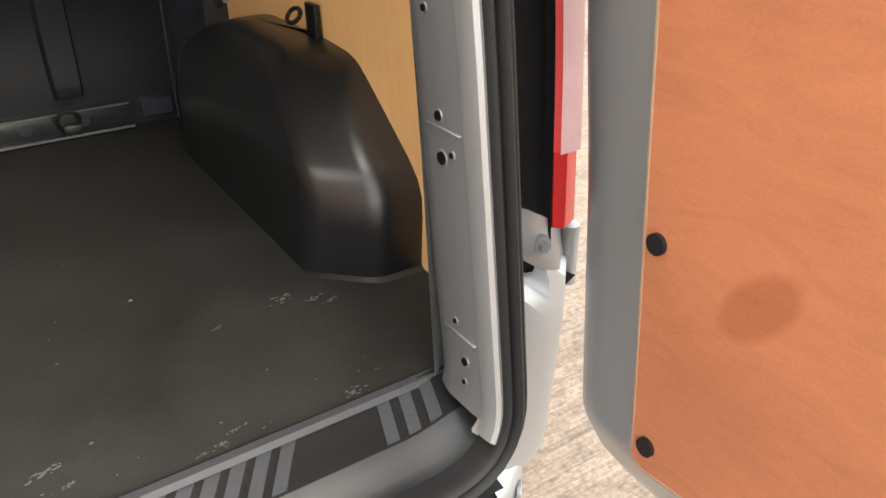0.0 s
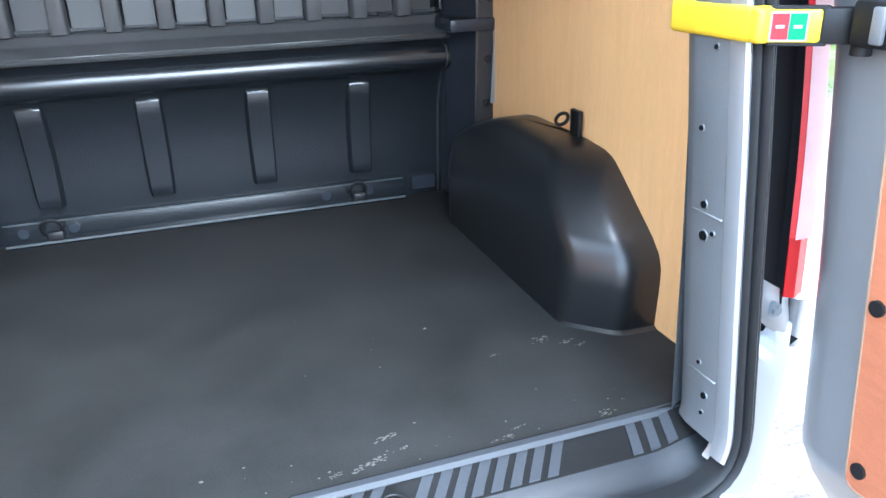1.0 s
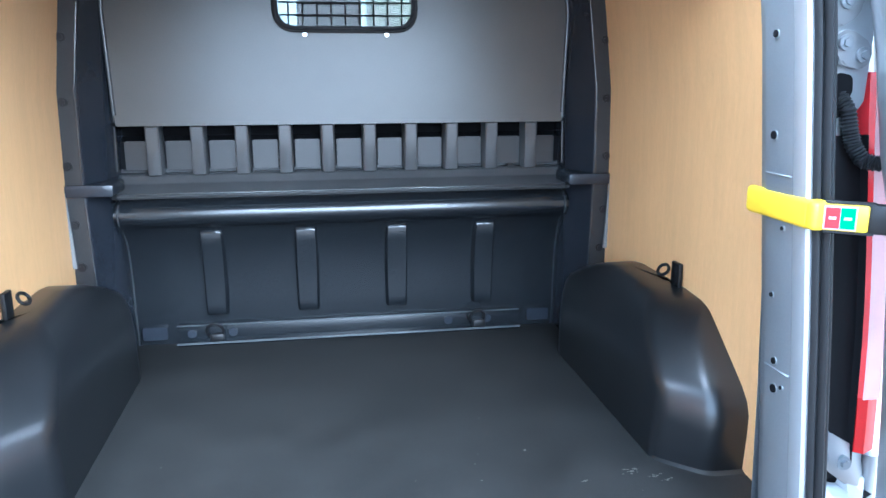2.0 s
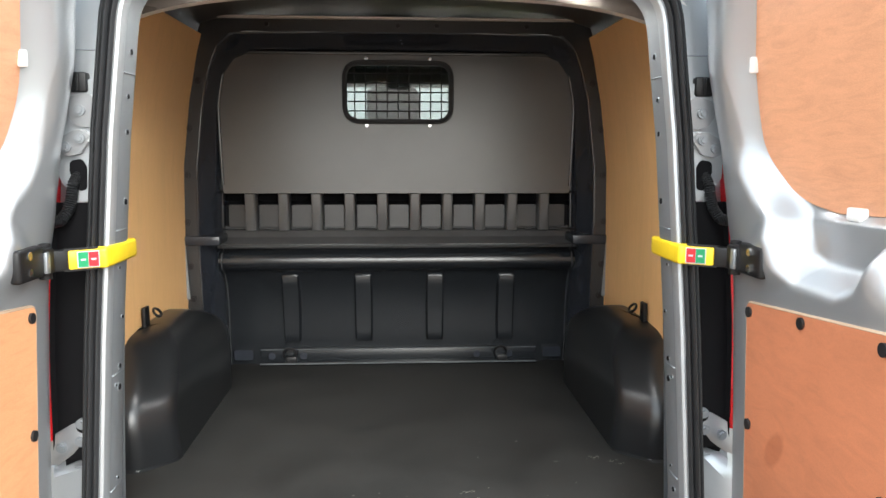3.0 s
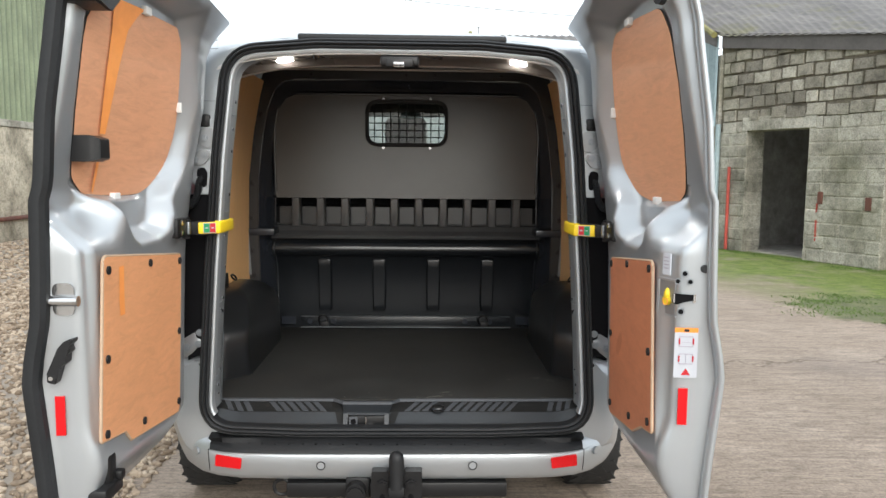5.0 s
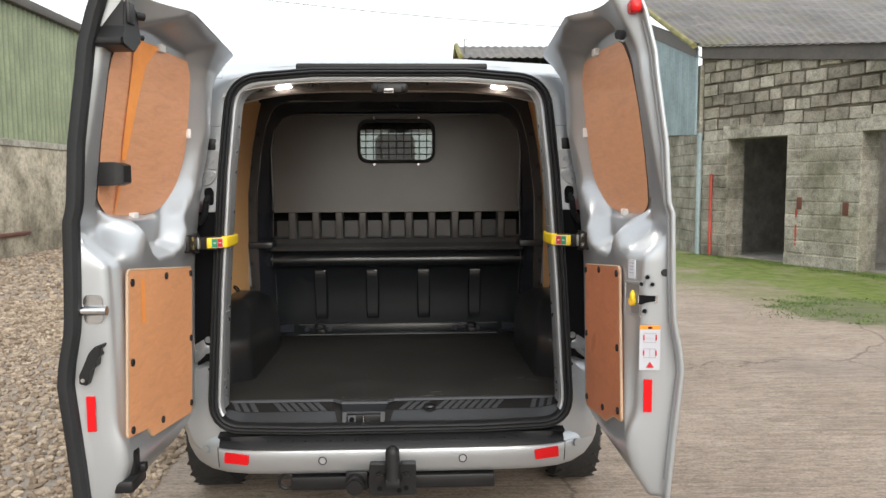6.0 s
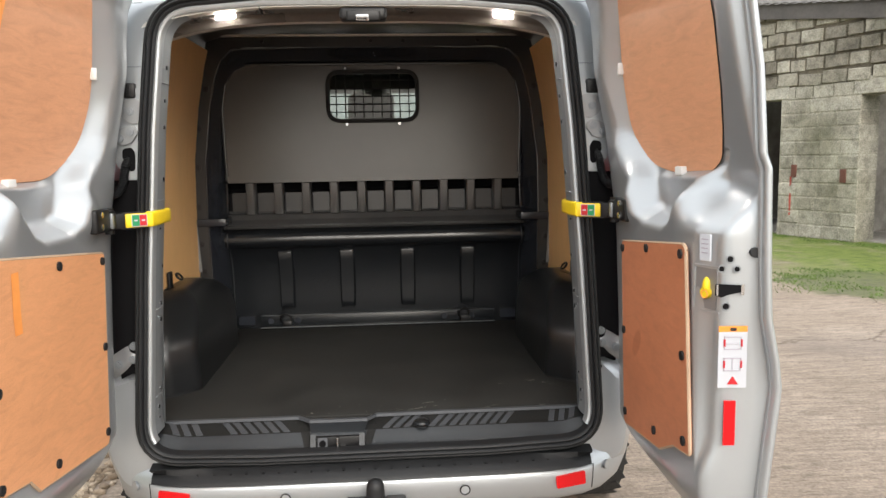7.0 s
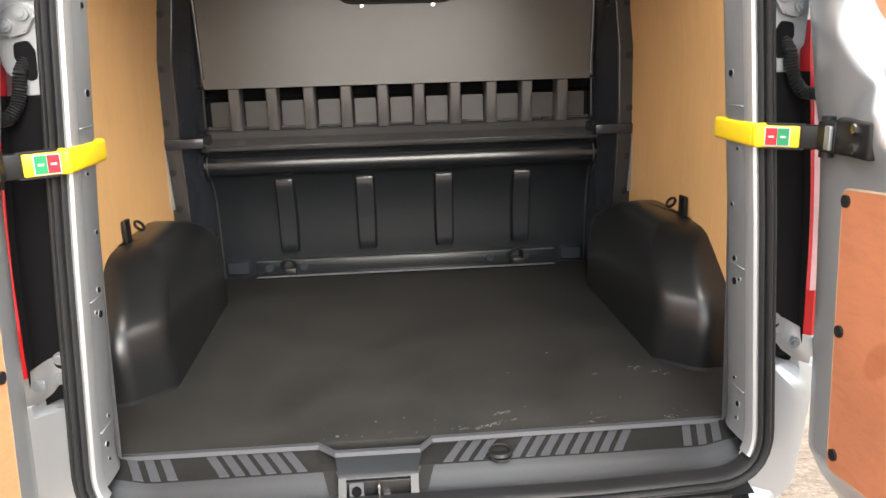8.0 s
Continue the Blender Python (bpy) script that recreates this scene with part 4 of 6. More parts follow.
for s in (-1, 1):
    bm = bmesh.new()
    pts = []
    lp = rounded([(0.572, 0.402), (0.672, 0.404), (0.668, 0.448), (0.568, 0.443)], 0.006, 3)
    bm = plate(bm, lp, lambda a, b, c: (s * a, lerp_table(PLAN, a) - 0.007 + c + max(0, 0.43 - b) * 0.10, b), 0.024)
    part("reflector", bm, REDREF, bumper, "red rear reflector")
    for x, z in ((0.278, 0.418), (0.75, 0.445)):
        y = lerp_table(PLAN, x)
        ax = (0, 1, 0) if x < 0.6 else (-s * 0.75, 0.66, 0)
        out = Vector((s * 0.616, -0.788, 0)) * 0.006 if x > 0.6 else Vector((0, 0, 0))
        bm = disc(bmesh.new(), Vector((s * x, y, z)) + out * 0.35, ax, 0.013, 0.006, 20)
        se = part("parking_sensor", bm, SILVER, bumper)
        if x > 0.6:
            part("sensor_ring", disc(bmesh.new(), Vector((s * x, y, z)) + out * 0.2, ax, 0.0155, 0.005, 20), PRIMER, se)
            continue
        part("sensor_ring", tube(bmesh.new(), [Vector((s * x, y - 0.004, z)) + out + 0.015 * (math.cos(a) * Vector((0.66 if x > 0.6 else 1, s * 0.75 if x > 0.6 else 0, 0)) + math.sin(a) * Vector((0, 0, 1))) for a in np.linspace(0, math.tau, 20, endpoint=False)], 0.002, 6, True), BLACK, se)
bm = boxed((-0.41, -0.20, 0.285), (0.41, -0.13, 0.342), 0.008, 2)
tow = part("tow_bar", bm, BLACK, van, "black tow bar with ball and socket")
bm = plate(bmesh.new(), rounded([(-0.092, 0.285), (0.092, 0.285), (0.092, 0.41), (0.03, 0.41), (0.02, 0.375), (-0.02, 0.375), (-0.03, 0.41), (-0.092, 0.41)], 0.008, 2), lambda a, b, c: (a, -0.262 + c, b), 0.05)
part("ball_plate", bm, BLACK, tow)
for x, z in ((-0.052, 0.365), (0.052, 0.365)):
    bm = disc(bmesh.new(), (x, -0.268, z), (0, 1, 0), 0.02, 0.016, 6)
    disc(bm, (x, -0.274, z), (0, 1, 0), 0.012, 0.02, 12)
    part("bolt", bm, BLACK, tow)
for x, z in ((-0.052, 0.315), (0.052, 0.315), (0.025, 0.305)):
    part("plate_hole", disc(bmesh.new(), (x, -0.263, z), (0, 1, 0), 0.010, 0.004, 12), DARKHOLE, tow)
bm = bmesh.new()
rod(bm, (0, -0.29, 0.36), (0, -0.29, 0.42), 0.028, 0.024, 18)
rod(bm, (0, -0.29, 0.42), (0, -0.29, 0.47), 0.029, 0.027, 18)
bmesh.ops.create_uvsphere(bm, u_segments=18, v_segments=10, radius=0.027, matrix=Matrix.Translation((0, -0.29, 0.47)))
box(bm, (-0.03, -0.31, 0.33), (0.03, -0.25, 0.37), 0.01, 2)
part("tow_ball_cover", bm, RUBBER, tow)
bm = disc(bmesh.new(), (-0.15, -0.225, 0.322), (0, 1, 0), 0.036, 0.06, 22)
disc(bm, (-0.15, -0.258, 0.322), (0, 1, 0), 0.028, 0.02, 22)
box(bm, (-0.19, -0.21, 0.285), (-0.10, -0.19, 0.365), 0.008, 2)
part("tow_socket", bm, BLACK, tow)
part("chain_eye", tube(bmesh.new(), [(-0.43 + 0.03 * math.cos(a), -0.17, 0.315 + 0.03 * math.sin(a)) for a in np.linspace(0, math.tau, 20, endpoint=False)], 0.007, 8, True), BLACK, tow)

# ---- rear wheels ----
def wheel(s):
    c = Vector((s * 0.878, 0.66, 0.335))
    rows = []
    for k in range(72):
        a = k / 72 * math.tau
        prof = [(-0.10, 0.20), (-0.112, 0.25), (-0.108, 0.295), (-0.095, 0.325), (-0.06, 0.334), (-0.02, 0.335), (0.02, 0.335), (0.06, 0.334), (0.095, 0.325), (0.108, 0.295), (0.112, 0.25), (0.10, 0.20)]
        rows.append([(c.x + o, c.y + r * math.cos(a), c.z + r * math.sin(a)) for o, r in prof])
    ty = part("wheel", loft(bmesh.new(), rows, False, True), TYRE, van, "black road tyre on a rear wheel")
    bm = disc(bmesh.new(), c, (1, 0, 0), 0.205, 0.17, 32)
    part("rim", bm, PRIMER, ty)
    for row, off in ((-0.07, 0), (-0.025, 0.5), (0.025, 0.0), (0.07, 0.5)):
        for k in range(26):
            a = (k + off) / 26 * math.tau
            m = Matrix.Translation(c) @ Matrix.Rotation(a, 4, "X") @ Matrix.Translation((row, 0, 0.336)) @ Matrix.Rotation(0.5 if row > 0 else -0.5, 4, "Z")
            part("tread_block", boxed((-0.021, -0.034, -0.006), (0.021, 0.034, -0.0005), 0.0, 1, m), TYRE, ty, "", False)


for s in (-1, 1):
    wheel(s)

# ---- tail lamps, hinge pillars ----
for s in (-1, 1):
    rows = []
    for z in np.linspace(0.845, 1.50, 14):
        k = 0.03 * smooth01((z - 1.0) / 0.6)
        y0 = seal_y(z) + 0.045
        rows.append([(s * (x - k), y0 + dy, z) for x, dy in ((0.808, 0.03), (0.810, -0.004), (0.822, -0.014), (0.85, 0.0), (0.885, 0.04), (0.92, 0.09), (0.955, 0.20))])
    lampo = part("tail_lamp", loft(bmesh.new(), rows), REDLENS, van, "red tail lamp beside the open door")
    part("lamp_base", loft(bmesh.new(), [[(p[0] * 1.001, p[1] - 0.003, p[2]) for p in r] for r in rows[0:3]]), REDREF, lampo)
    part("lamp_rib", loft(bmesh.new(), [[(r[2][0] + s * d, r[2][1] - 0.003, r[2][2]) for d in (-0.010, 0.006, 0.022)] for r in rows[2:]]), PINKLENS, lampo)
    # black recess cheek between seal and lamp
    rows = [[(s * (pillar_x(max(0.63, min(z, 1.84)), 0.024)), seal_y(z) + 0.026, z), (s * (0.80 - 0.03 * smooth01((z - 1.0) / 0.6)), seal_y(z) + 0.045, z), (s * (0.809 - 0.03 * smooth01((z - 1.0) / 0.6)), seal_y(z) + 0.038, z)] for z in np.linspace(0.80, 1.40, 13)]
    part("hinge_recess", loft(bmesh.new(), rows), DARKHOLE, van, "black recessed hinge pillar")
    # lower hinge: a folded plate that slopes down and out, over a dark gap
    rows = []
    for x, zt, zb, y in ((0.708, 0.905, 0.842, -0.100), (0.735, 0.897, 0.836, -0.112), (0.765, 0.884, 0.812, -0.116), (0.80, 0.862, 0.785, -0.112), (0.835, 0.845, 0.760, -0.098), (0.868, 0.826, 0.748, -0.070)):
        rows.append([(s * x, y + 0.030, zt + 0.004), (s * x, y + 0.004, zt), (s * x, y + 0.001, zt * 0.7 + zb * 0.3), (s * x, y - 0.006, zt * 0.42 + zb * 0.58), (s * x, y - 0.005, zt * 0.15 + zb * 0.85), (s * x, y + 0.002, zb), (s * x, y + 0.03, zb)])
    hg = part("door_hinge", loft(bmesh.new(), rows, True, False, True), GREYPAINT, van, "silver painted folded door hinge")
    # dark plate stands in for the shaded gap under the hinge
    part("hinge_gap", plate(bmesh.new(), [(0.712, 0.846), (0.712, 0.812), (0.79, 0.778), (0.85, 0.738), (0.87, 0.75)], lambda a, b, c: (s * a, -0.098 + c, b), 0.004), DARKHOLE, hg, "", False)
    for x, z in ((0.738, 0.888), (0.742, 0.846), (0.786, 0.832)):
        bm = disc(bmesh.new(), (s * x, -0.122, z), (0, 1, 0), 0.0085, 0.014, 6)
        disc(bm, (s * x, -0.118, z), (0, 1, 0), 0.013, 0.008, 16)
        part("hinge_bolt", bm, PRIMER, hg)
    rod_bm = rod(bmesh.new(), (s * 0.866, -0.085, 0.735), (s * 0.866, -0.085, 0.825), 0.013, None, 14)
    part("hinge_pin", rod_bm, GREYPAINT, hg)
    part("panel_hole", disc(bmesh.new(), (s * 0.735, seal_y(0.768) + 0.0335, 0.768), (0, 1, 0), 0.007, 0.006, 14), DARKHOLE, van)
    # upper hinge: backing sheet with a dark hole, two lobed plates with bolts, a black switch box
    def on_pillar(y0):
        return lambda a, b, c: (s * a, y0 + c, b)

    back = plate(bmesh.new(), rounded([(0.672, 1.405), (0.735, 1.40), (0.752, 1.43), (0.768, 1.455), (0.775, 1.66), (0.672, 1.68)], 0.012, 4), on_pillar(-0.084), 0.012)
    up_h = part("door_hinge", back, SILVER, van, "silver upper hinge plates with bolts")
    part("hinge_hole", plate(bmesh.new(), rounded([(0.708, 1.43), (0.724, 1.425), (0.744, 1.47), (0.742, 1.495), (0.715, 1.50), (0.705, 1.48)], 0.012, 4), on_pillar(-0.0865), 0.003), DARKHOLE, up_h, "", False)
    for lobes, y0 in (([(0.675, 1.575), (0.705, 1.568), (0.728, 1.58), (0.742, 1.60), (0.738, 1.635), (0.70, 1.645), (0.675, 1.64)], -0.094), ([(0.690, 1.545), (0.712, 1.512), (0.745, 1.503), (0.764, 1.518), (0.758, 1.545), (0.728, 1.562), (0.70, 1.565)], -0.098)):
        bm = plate(bmesh.new(), rounded(lobes, 0.014, 4), on_pillar(y0), 0.014)
        bmesh.ops.bevel(bm, geom=[e for e in bm.edges if all(v.co.y < y0 + 0.001 for v in e.verts) and len(e.link_faces) == 2], offset=0.003, segments=2, affect="EDGES")
        part("hinge_plate", bm, GREYPAINT, up_h)
    for x, z, y0 in ((0.710, 1.607, -0.098), (0.744, 1.526, -0.102), (0.712, 1.545, -0.102)):
        bm = disc(bmesh.new(), (s * x, y0, z), (0, 1, 0), 0.012, 0.005, 18)
        disc(bm, (s * x, y0 - 0.004, z), (0, 1, 0), 0.007, 0.006, 6)
        part("hinge_bolt", bm, PRIMER, up_h)
    bm = box(bmesh.new(), (s * 0.715 - 0.022, -0.094, 1.647), (s * 0.715 + 0.022, -0.06, 1.692), 0.006, 2)
    box(bm, (s * 0.712 - 0.004, -0.099, 1.650), (s * 0.712 + 0.004, -0.09, 1.69), 0.002, 1)
    part("door_switch", bm, BLACK, van, "black door switch box")
    # wiring hose
    hp = [(0.728, -0.075, 1.465), (0.736, -0.092, 1.44), (0.739, -0.098, 1.41), (0.744, -0.102, 1.385), (0.757, -0.112, 1.362), (0.772, -0.126, 1.358), (0.80, -0.15, 1.37)]
    ts = np.linspace(0, len(hp) - 1, 64)
    pts = [tuple(float(np.interp(q, range(len(hp)), [p[k] for p in hp])) * (s if k == 0 else 1) for k in range(3)) for q in ts]
    part("wiring_hose", tube(bmesh.new(), pts, [0.014 if k % 2 else 0.0112 for k in range(64)], 10), RUBBER, van, "black corrugated wiring hose")

# ---- door check straps ----
for s in (-1, 1):
    flip = Matrix.Diagonal((s, 1, 1, 1))
    m = flip @ Matrix.Translation((0.646, -0.150, 1.284)) @ Matrix.Rotation(radians(-34), 4, "Z")
    bm = box(bmesh.new(), (0.637, -0.158, 1.262), (0.657, 0.018, 1.308), 0.008, 3, flip)
    box(bm, (0.638, -0.172, 1.262), (0.672, -0.140, 1.308), 0.008, 3, flip)
    box(bm, (0.0, -0.012, -0.021), (0.082, 0.006, 0.021), 0.005, 2, m)
    st = part("check_strap", bm, YELLOW, van, "yellow door check strap with a sticker")
    for k, mt in ((0, INKRED), (1, INKGREEN)):
        part("sticker", boxed((0.022 + k * 0.021, -0.0145, -0.016), (0.042 + k * 0.021, -0.0115, 0.016), 0, 1, m), mt, st, "", False)
        part("sticker_mark", boxed((0.027 + k * 0.021, -0.0155, -0.002), (0.037 + k * 0.021, -0.0135, 0.002), 0, 1, m @ pose(0, 0, 0, 0, 0, 0)), LABELW, st, "", False)
    part("sticker_border", boxed((0.020, -0.0135, -0.018), (0.065, -0.0115, 0.018), 0, 1, m), LABELW, st, "", False)
    for zz in (-0.022, 0.022):
        part("strap_edge", boxed((0.02, -0.008, zz - 0.003), (0.09, 0.004, zz + 0.003), 0.001, 1, m), BLACK, st)
    bm = box(bmesh.new(), (0.080, -0.010, -0.023), (0.140, 0.010, 0.023), 0.006, 2, m)
    rod(bm, (s * 0.742, -0.238, 1.250), (s * 0.742, -0.238, 1.325), 0.013, None, 14)
    box(bm, (s * 0.735 - 0.012, -0.290, 1.262), (s * 0.735 + 0.012, -0.232, 1.318), 0.006, 2)
    box(bm, (s * 0.736 - 0.010, -0.385, 1.262), (s * 0.736 + 0.014, -0.282, 1.328), 0.008, 3)
    br = part("check_bracket", bm, BLACK, van, "black door check bracket with two bolts")
    for dz in (-0.014, 0.014):
        part("bracket_bolt", disc(bmesh.new(), (s * 0.724, -0.345, 1.296 + dz * 1.2), (1, 0, 0), 0.009, 0.008, 6), STEEL, br)
    part("bracket_spring", boxed((s * 0.72 - 0.004, -0.286, 1.268), (s * 0.72 + 0.004, -0.268, 1.312), 0.003, 2), PRIMER, br)

# ---- dust flecks on the load floor ----
rngf = random.Random(9)
verts, faces = [], []
for k in range(46):
    if k < 28:
        x, y = rngf.uniform(-0.3, 0.66), abs(rngf.gauss(0, 0.05)) + 0.008
    else:
        x, y = rngf.uniform(-0.6, 0.6), rngf.uniform(0.02, 1.2)
    r = rngf.uniform(0.001, 0.0028) * (1.8 if rngf.random() < 0.1 else 1)
    i = len(verts)
    pts = [(x + r * rngf.uniform(0.5, 1.4) * math.cos(a), y + r * rngf.uniform(0.4, 1.2) * math.sin(a), 0.6004) for a in np.linspace(0, math.tau, 6, endpoint=False)]
    verts += pts + [(x, y, 0.6004 + r * 0.5)]
    faces += [(i + j, i + (j + 1) % 6, i + 6) for j in range(6)]
# scuffed smudges of dried dirt
for cx, cy, size in ((0.134, 0.030, 0.016), (0.158, 0.036, 0.010), (0.182, 0.091, 0.014), (0.205, 0.053, 0.009), (0.08, 0.023, 0.009), (0.382, 0.017, 0.009), (0.407, 0.035, 0.008), (0.355, 0.012, 0.006), (0.574, 0.019, 0.013), (0.587, 0.302, 0.018), (0.633, 0.276, 0.012), (0.654, 0.256, 0.010), (0.465, 0.28, 0.008)):
    for k in range(16):
        d = rngf.gauss(0, size * 0.75)
        x, y = cx + d, cy + 0.3 * d + rngf.gauss(0, size * 0.30)
        r, a0 = rngf.uniform(0.10, 0.26) * size, rngf.uniform(0, 3)
        i = len(verts)
        verts += [(x + r * rngf.uniform(0.6, 1.8) * math.cos(a), y + r * rngf.uniform(0.4, 1.0) * math.sin(a), 0.6004) for a in np.linspace(a0, a0 + math.tau, 6, endpoint=False)] + [(x, y, 0.6008)]
        faces += [(i + j, i + (j + 1) % 6, i + 6) for j in range(6)]
me = bpy.data.meshes.new("dust_flecks")
me.from_pydata(verts, [], faces)
me.materials.append(plain("pale_dust", (0.115, 0.11, 0.098), 0.9))
fl = new("dust_flecks", me)
fl.matrix_basis = pose(0, 0, 0, 0, 0, 0.66)
tagged(fl, "pale crumbs of dust on the load floor", "dust", kind="stuff")


# ---- rear doors ----
VI = [(0.50, 0.0), (0.54, 0.075), (0.60, 0.03), (0.66, 0.0), (0.75, 0.0), (1.20, 0.0), (1.30, -0.004), (1.40, -0.010), (1.53, -0.024), (1.60, -0.038), (1.66, -0.048), (1.71, -0.057), (1.80, -0.063), (1.88, -0.072), (1.92, -0.088), (1.955, -0.118), (1.99, -0.155), (2.07, -0.16)]
VO = [(0.54, 0.125), (0.70, 0.138), (0.82, 0.150), (0.94, 0.162), (1.0, 0.155), (1.10, 0.135), (1.20, 0.130), (1.42, 0.124), (1.45, 0.112), (1.627, 0.100), (1.876, 0.062), (1.96, 0.03), (2.07, -0.04)]
VF = [(0.54, 0.07), (0.62, 0.02), (0.68, 0.002), (1.20, 0.010), (1.30, 0.014), (1.42, 0.024), (1.63, 0.036), (1.84, 0.026), (1.93, -0.02), (2.0, -0.075), (2.07, -0.12)]


def door(s, width, turn, ply_low, label):
    """An open rear door. u runs from the hinge towards the free edge, v away from the van's middle."""
    fe = width - 0.045
    if s > 0:
        panel_line = [(0.315, 1.70), (0.300, 1.62), (0.290, 1.52), (0.380, 1.425), (0.50, 1.405), (0.715, 1.413), (0.765, 1.44), (0.797, 1.52), (0.817, 1.60), (0.834, 1.75), (0.836, 1.88), (0.818, 1.957), (0.65, 1.96), (0.45, 1.945), (0.385, 1.89)]
    else:
        panel_line = [(0.315, 1.70), (0.300, 1.62), (0.322, 1.50), (0.440, 1.413), (0.60, 1.411), (0.790, 1.422), (0.850, 1.465), (0.877, 1.64), (0.892, 1.83), (0.890, 1.915), (0.775, 1.96), (0.435, 1.95), (0.380, 1.90)]
    WINDOW = rounded(panel_line, [0.2, 0.2, 0.2, 0.2, 0.2, 0.06, 0.06, 0.2, 0.2, 0.2, 0.2, 0.03, 0.2, 0.08, 0.08][:len(panel_line)], 6)
    DISH = rounded([(0.295, 1.60), (fe - 0.05, 1.60), (fe - 0.09, 1.45), (0.68, 1.285), (0.62, 1.262), (0.47, 1.262), (0.42, 1.285), (0.35, 1.44)], [0.02, 0.02, 0.06, 0.05, 0.04, 0.04, 0.05, 0.1], 5)

    def floor_v(u, z):
        return 0.06 - 0.2 * (z - 1.41) + 0.11 * (u - 0.3)

    def inner(u, z):
        base = lerp_table(VI, z)
        w = smooth01((z - 1.27) / 0.13) * (1 - smooth01((z - 1.86) / 0.08))
        f = smooth01((u - (fe - 0.20)) / (0.16 - 0.07 * w))
        base = base * (1 - f) + (lerp_table(VF, z) * (1 - w) + (floor_v(fe - 0.055, z) - 0.014) * w) * f
        wide = 0.09 if s > 0 else 0.05
        base += 0.03 * smooth01((u - (fe - wide)) / wide) * smooth01((z - 0.72) / 0.1) * (1 - smooth01((z - 1.30) / 0.12))
        d = inside_distance(WINDOW, u, z)
        soft = 0.024 + 0.05 * (1 - smooth01((u - 0.30) / 0.22))
        k = smooth01((d + soft * 0.8) / soft)
        v = base * (1 - k) + floor_v(u, z) * k
        if 1.2 < z < 1.46:
            v += (1 - k) * 0.072 * smooth01((inside_distance(DISH, u, z) + 0.004) / 0.060)
        # teardrop boss behind the check bracket
        v -= 0.017 * smooth01(1.35 - math.hypot((u - 0.385) / 0.085, (z - 1.312 - 0.25 * (u - 0.385)) / 0.062))
        return v

    def sh(u, z):
        """The hinge line leans, so the door's lower part reaches further out."""
        return 0.10 * (1.2 - z) * (1 - smooth01((u - 0.80) / (fe - 0.82)))

    def top(u):
        return 1.99 + 0.065 * min(1, u / 0.7)

    zs = sorted(set(list(np.linspace(0.54, 0.70, 12)) + list(np.linspace(0.70, 1.22, 18)) + list(np.linspace(1.22, 1.64, 80)) + list(np.linspace(1.64, 1.84, 14)) + list(np.linspace(1.84, 1.99, 26))))
    us = list(np.linspace(0.262, fe - 0.02, 110))
    rows = []
    for z in zs:
        row = []
        vo, vi0 = lerp_table(VO, z), lerp_table(VI, z)
        for u, f in ((0.152, 0.0), (0.152, 0.25), (0.154, 0.50), (0.161, 0.70), (0.174, 0.85), (0.193, 0.945), (0.222, 0.99)):
            row.append((u - 0.022 * smooth01((z - 1.25) / 0.15) * (1 - smooth01((z - 1.7) / 0.2)), vo - 0.02 + (vi0 - vo + 0.02) * f))
        for u in us:
            row.append((u, inner(u, z)))
        vf = inner(fe - 0.02, z)
        for du, f in ((-0.012, 0.02), (-0.005, 0.07), (0.0, 0.16), (0.003, 0.3), (0.006, 0.5), (0.009, 0.7), (0.012, 0.84), (0.020, 0.92), (0.026, 0.945)):
            row.append((fe + du, vf + (vo - 0.012 - vf) * f))
        row += [(width - 0.012, vo - 0.016), (width - 0.002, vo - 0.013), (width, vo - 0.007), (width - 0.003, vo - 0.001), (width - 0.02, vo + 0.002), (width * 0.5, vo + 0.006), (0.19, vo), (0.158, vo - 0.008)]
        stretch = (z - 1.84) / 0.15 if z > 1.84 else 0.0
        rows.append([(s * (0.755 + v), -u - sh(u, z), z + (top(u) - 1.99) * stretch) for u, v in row])
    bm = loft(bmesh.new(), rows, True, False, True)
    body = part("rear_door", bm, SILVER, van, label)
    body.data.set_sharp_from_angle(angle=radians(100))
    piv = Matrix.Translation((s * 0.755, -0.3, 0)) @ Matrix.Rotation(radians(turn), 4, "Z") @ Matrix.Translation((-s * 0.755, 0.3, 0))
    body.matrix_basis = piv
    # the lower ply panel sits on the inner skin
    outline = rounded(ply_low, [0.02, 0.02, 0.012, 0.005, 0.005, 0.02], 4)

    def on_inner(u, z, c):
        return (s * (0.755 + lerp_table([(0.6, -0.002), (1.3, -0.001)], z) - 0.006 + c), -u - 0.10 * (1.2 - z), z)

    part("lower_ply_panel", plate(bmesh.new(), outline, on_inner, 0.009), PLY_DOOR_R if s > 0 else PLY_DOOR_L, body, "red-brown varnished plywood panel" if s > 0 else "orange-brown varnished plywood panel", False)
    edge = [Vector((p[0], p[1])) for p in outline]
    bm = tube(bmesh.new(), [on_inner(p[0], p[1], 0.004) for p in edge], 0.0045, 6, True)
    part("ply_edge", bm, PLY_EDGE, body)
    u0, u1 = min(p[0] for p in ply_low), max(p[0] for p in ply_low)
    for u, z in ((u0 + 0.022, 1.18), ((u0 + u1) / 2 - 0.02, 1.205), (u1 - 0.03, 1.222), (u0 + 0.022, 0.94), (u1 - 0.03, 0.985), (u0 + 0.022, 0.70), ((u0 + u1) / 2 + 0.02, 0.735), (u1 - 0.03, 0.785)):
        p = Vector(on_inner(u, z, -0.002))
        bm = disc(bmesh.new(), p, (1, 0, 0), 0.0115, 0.006, 16)
        part("screw_cap", bm, RUBBER, body)
    # window ply with white clips
    WP = [(p[0], p[1]) for p in WINDOW]
    cu, cz = sum(p[0] for p in WP) / len(WP), sum(p[1] for p in WP) / len(WP)
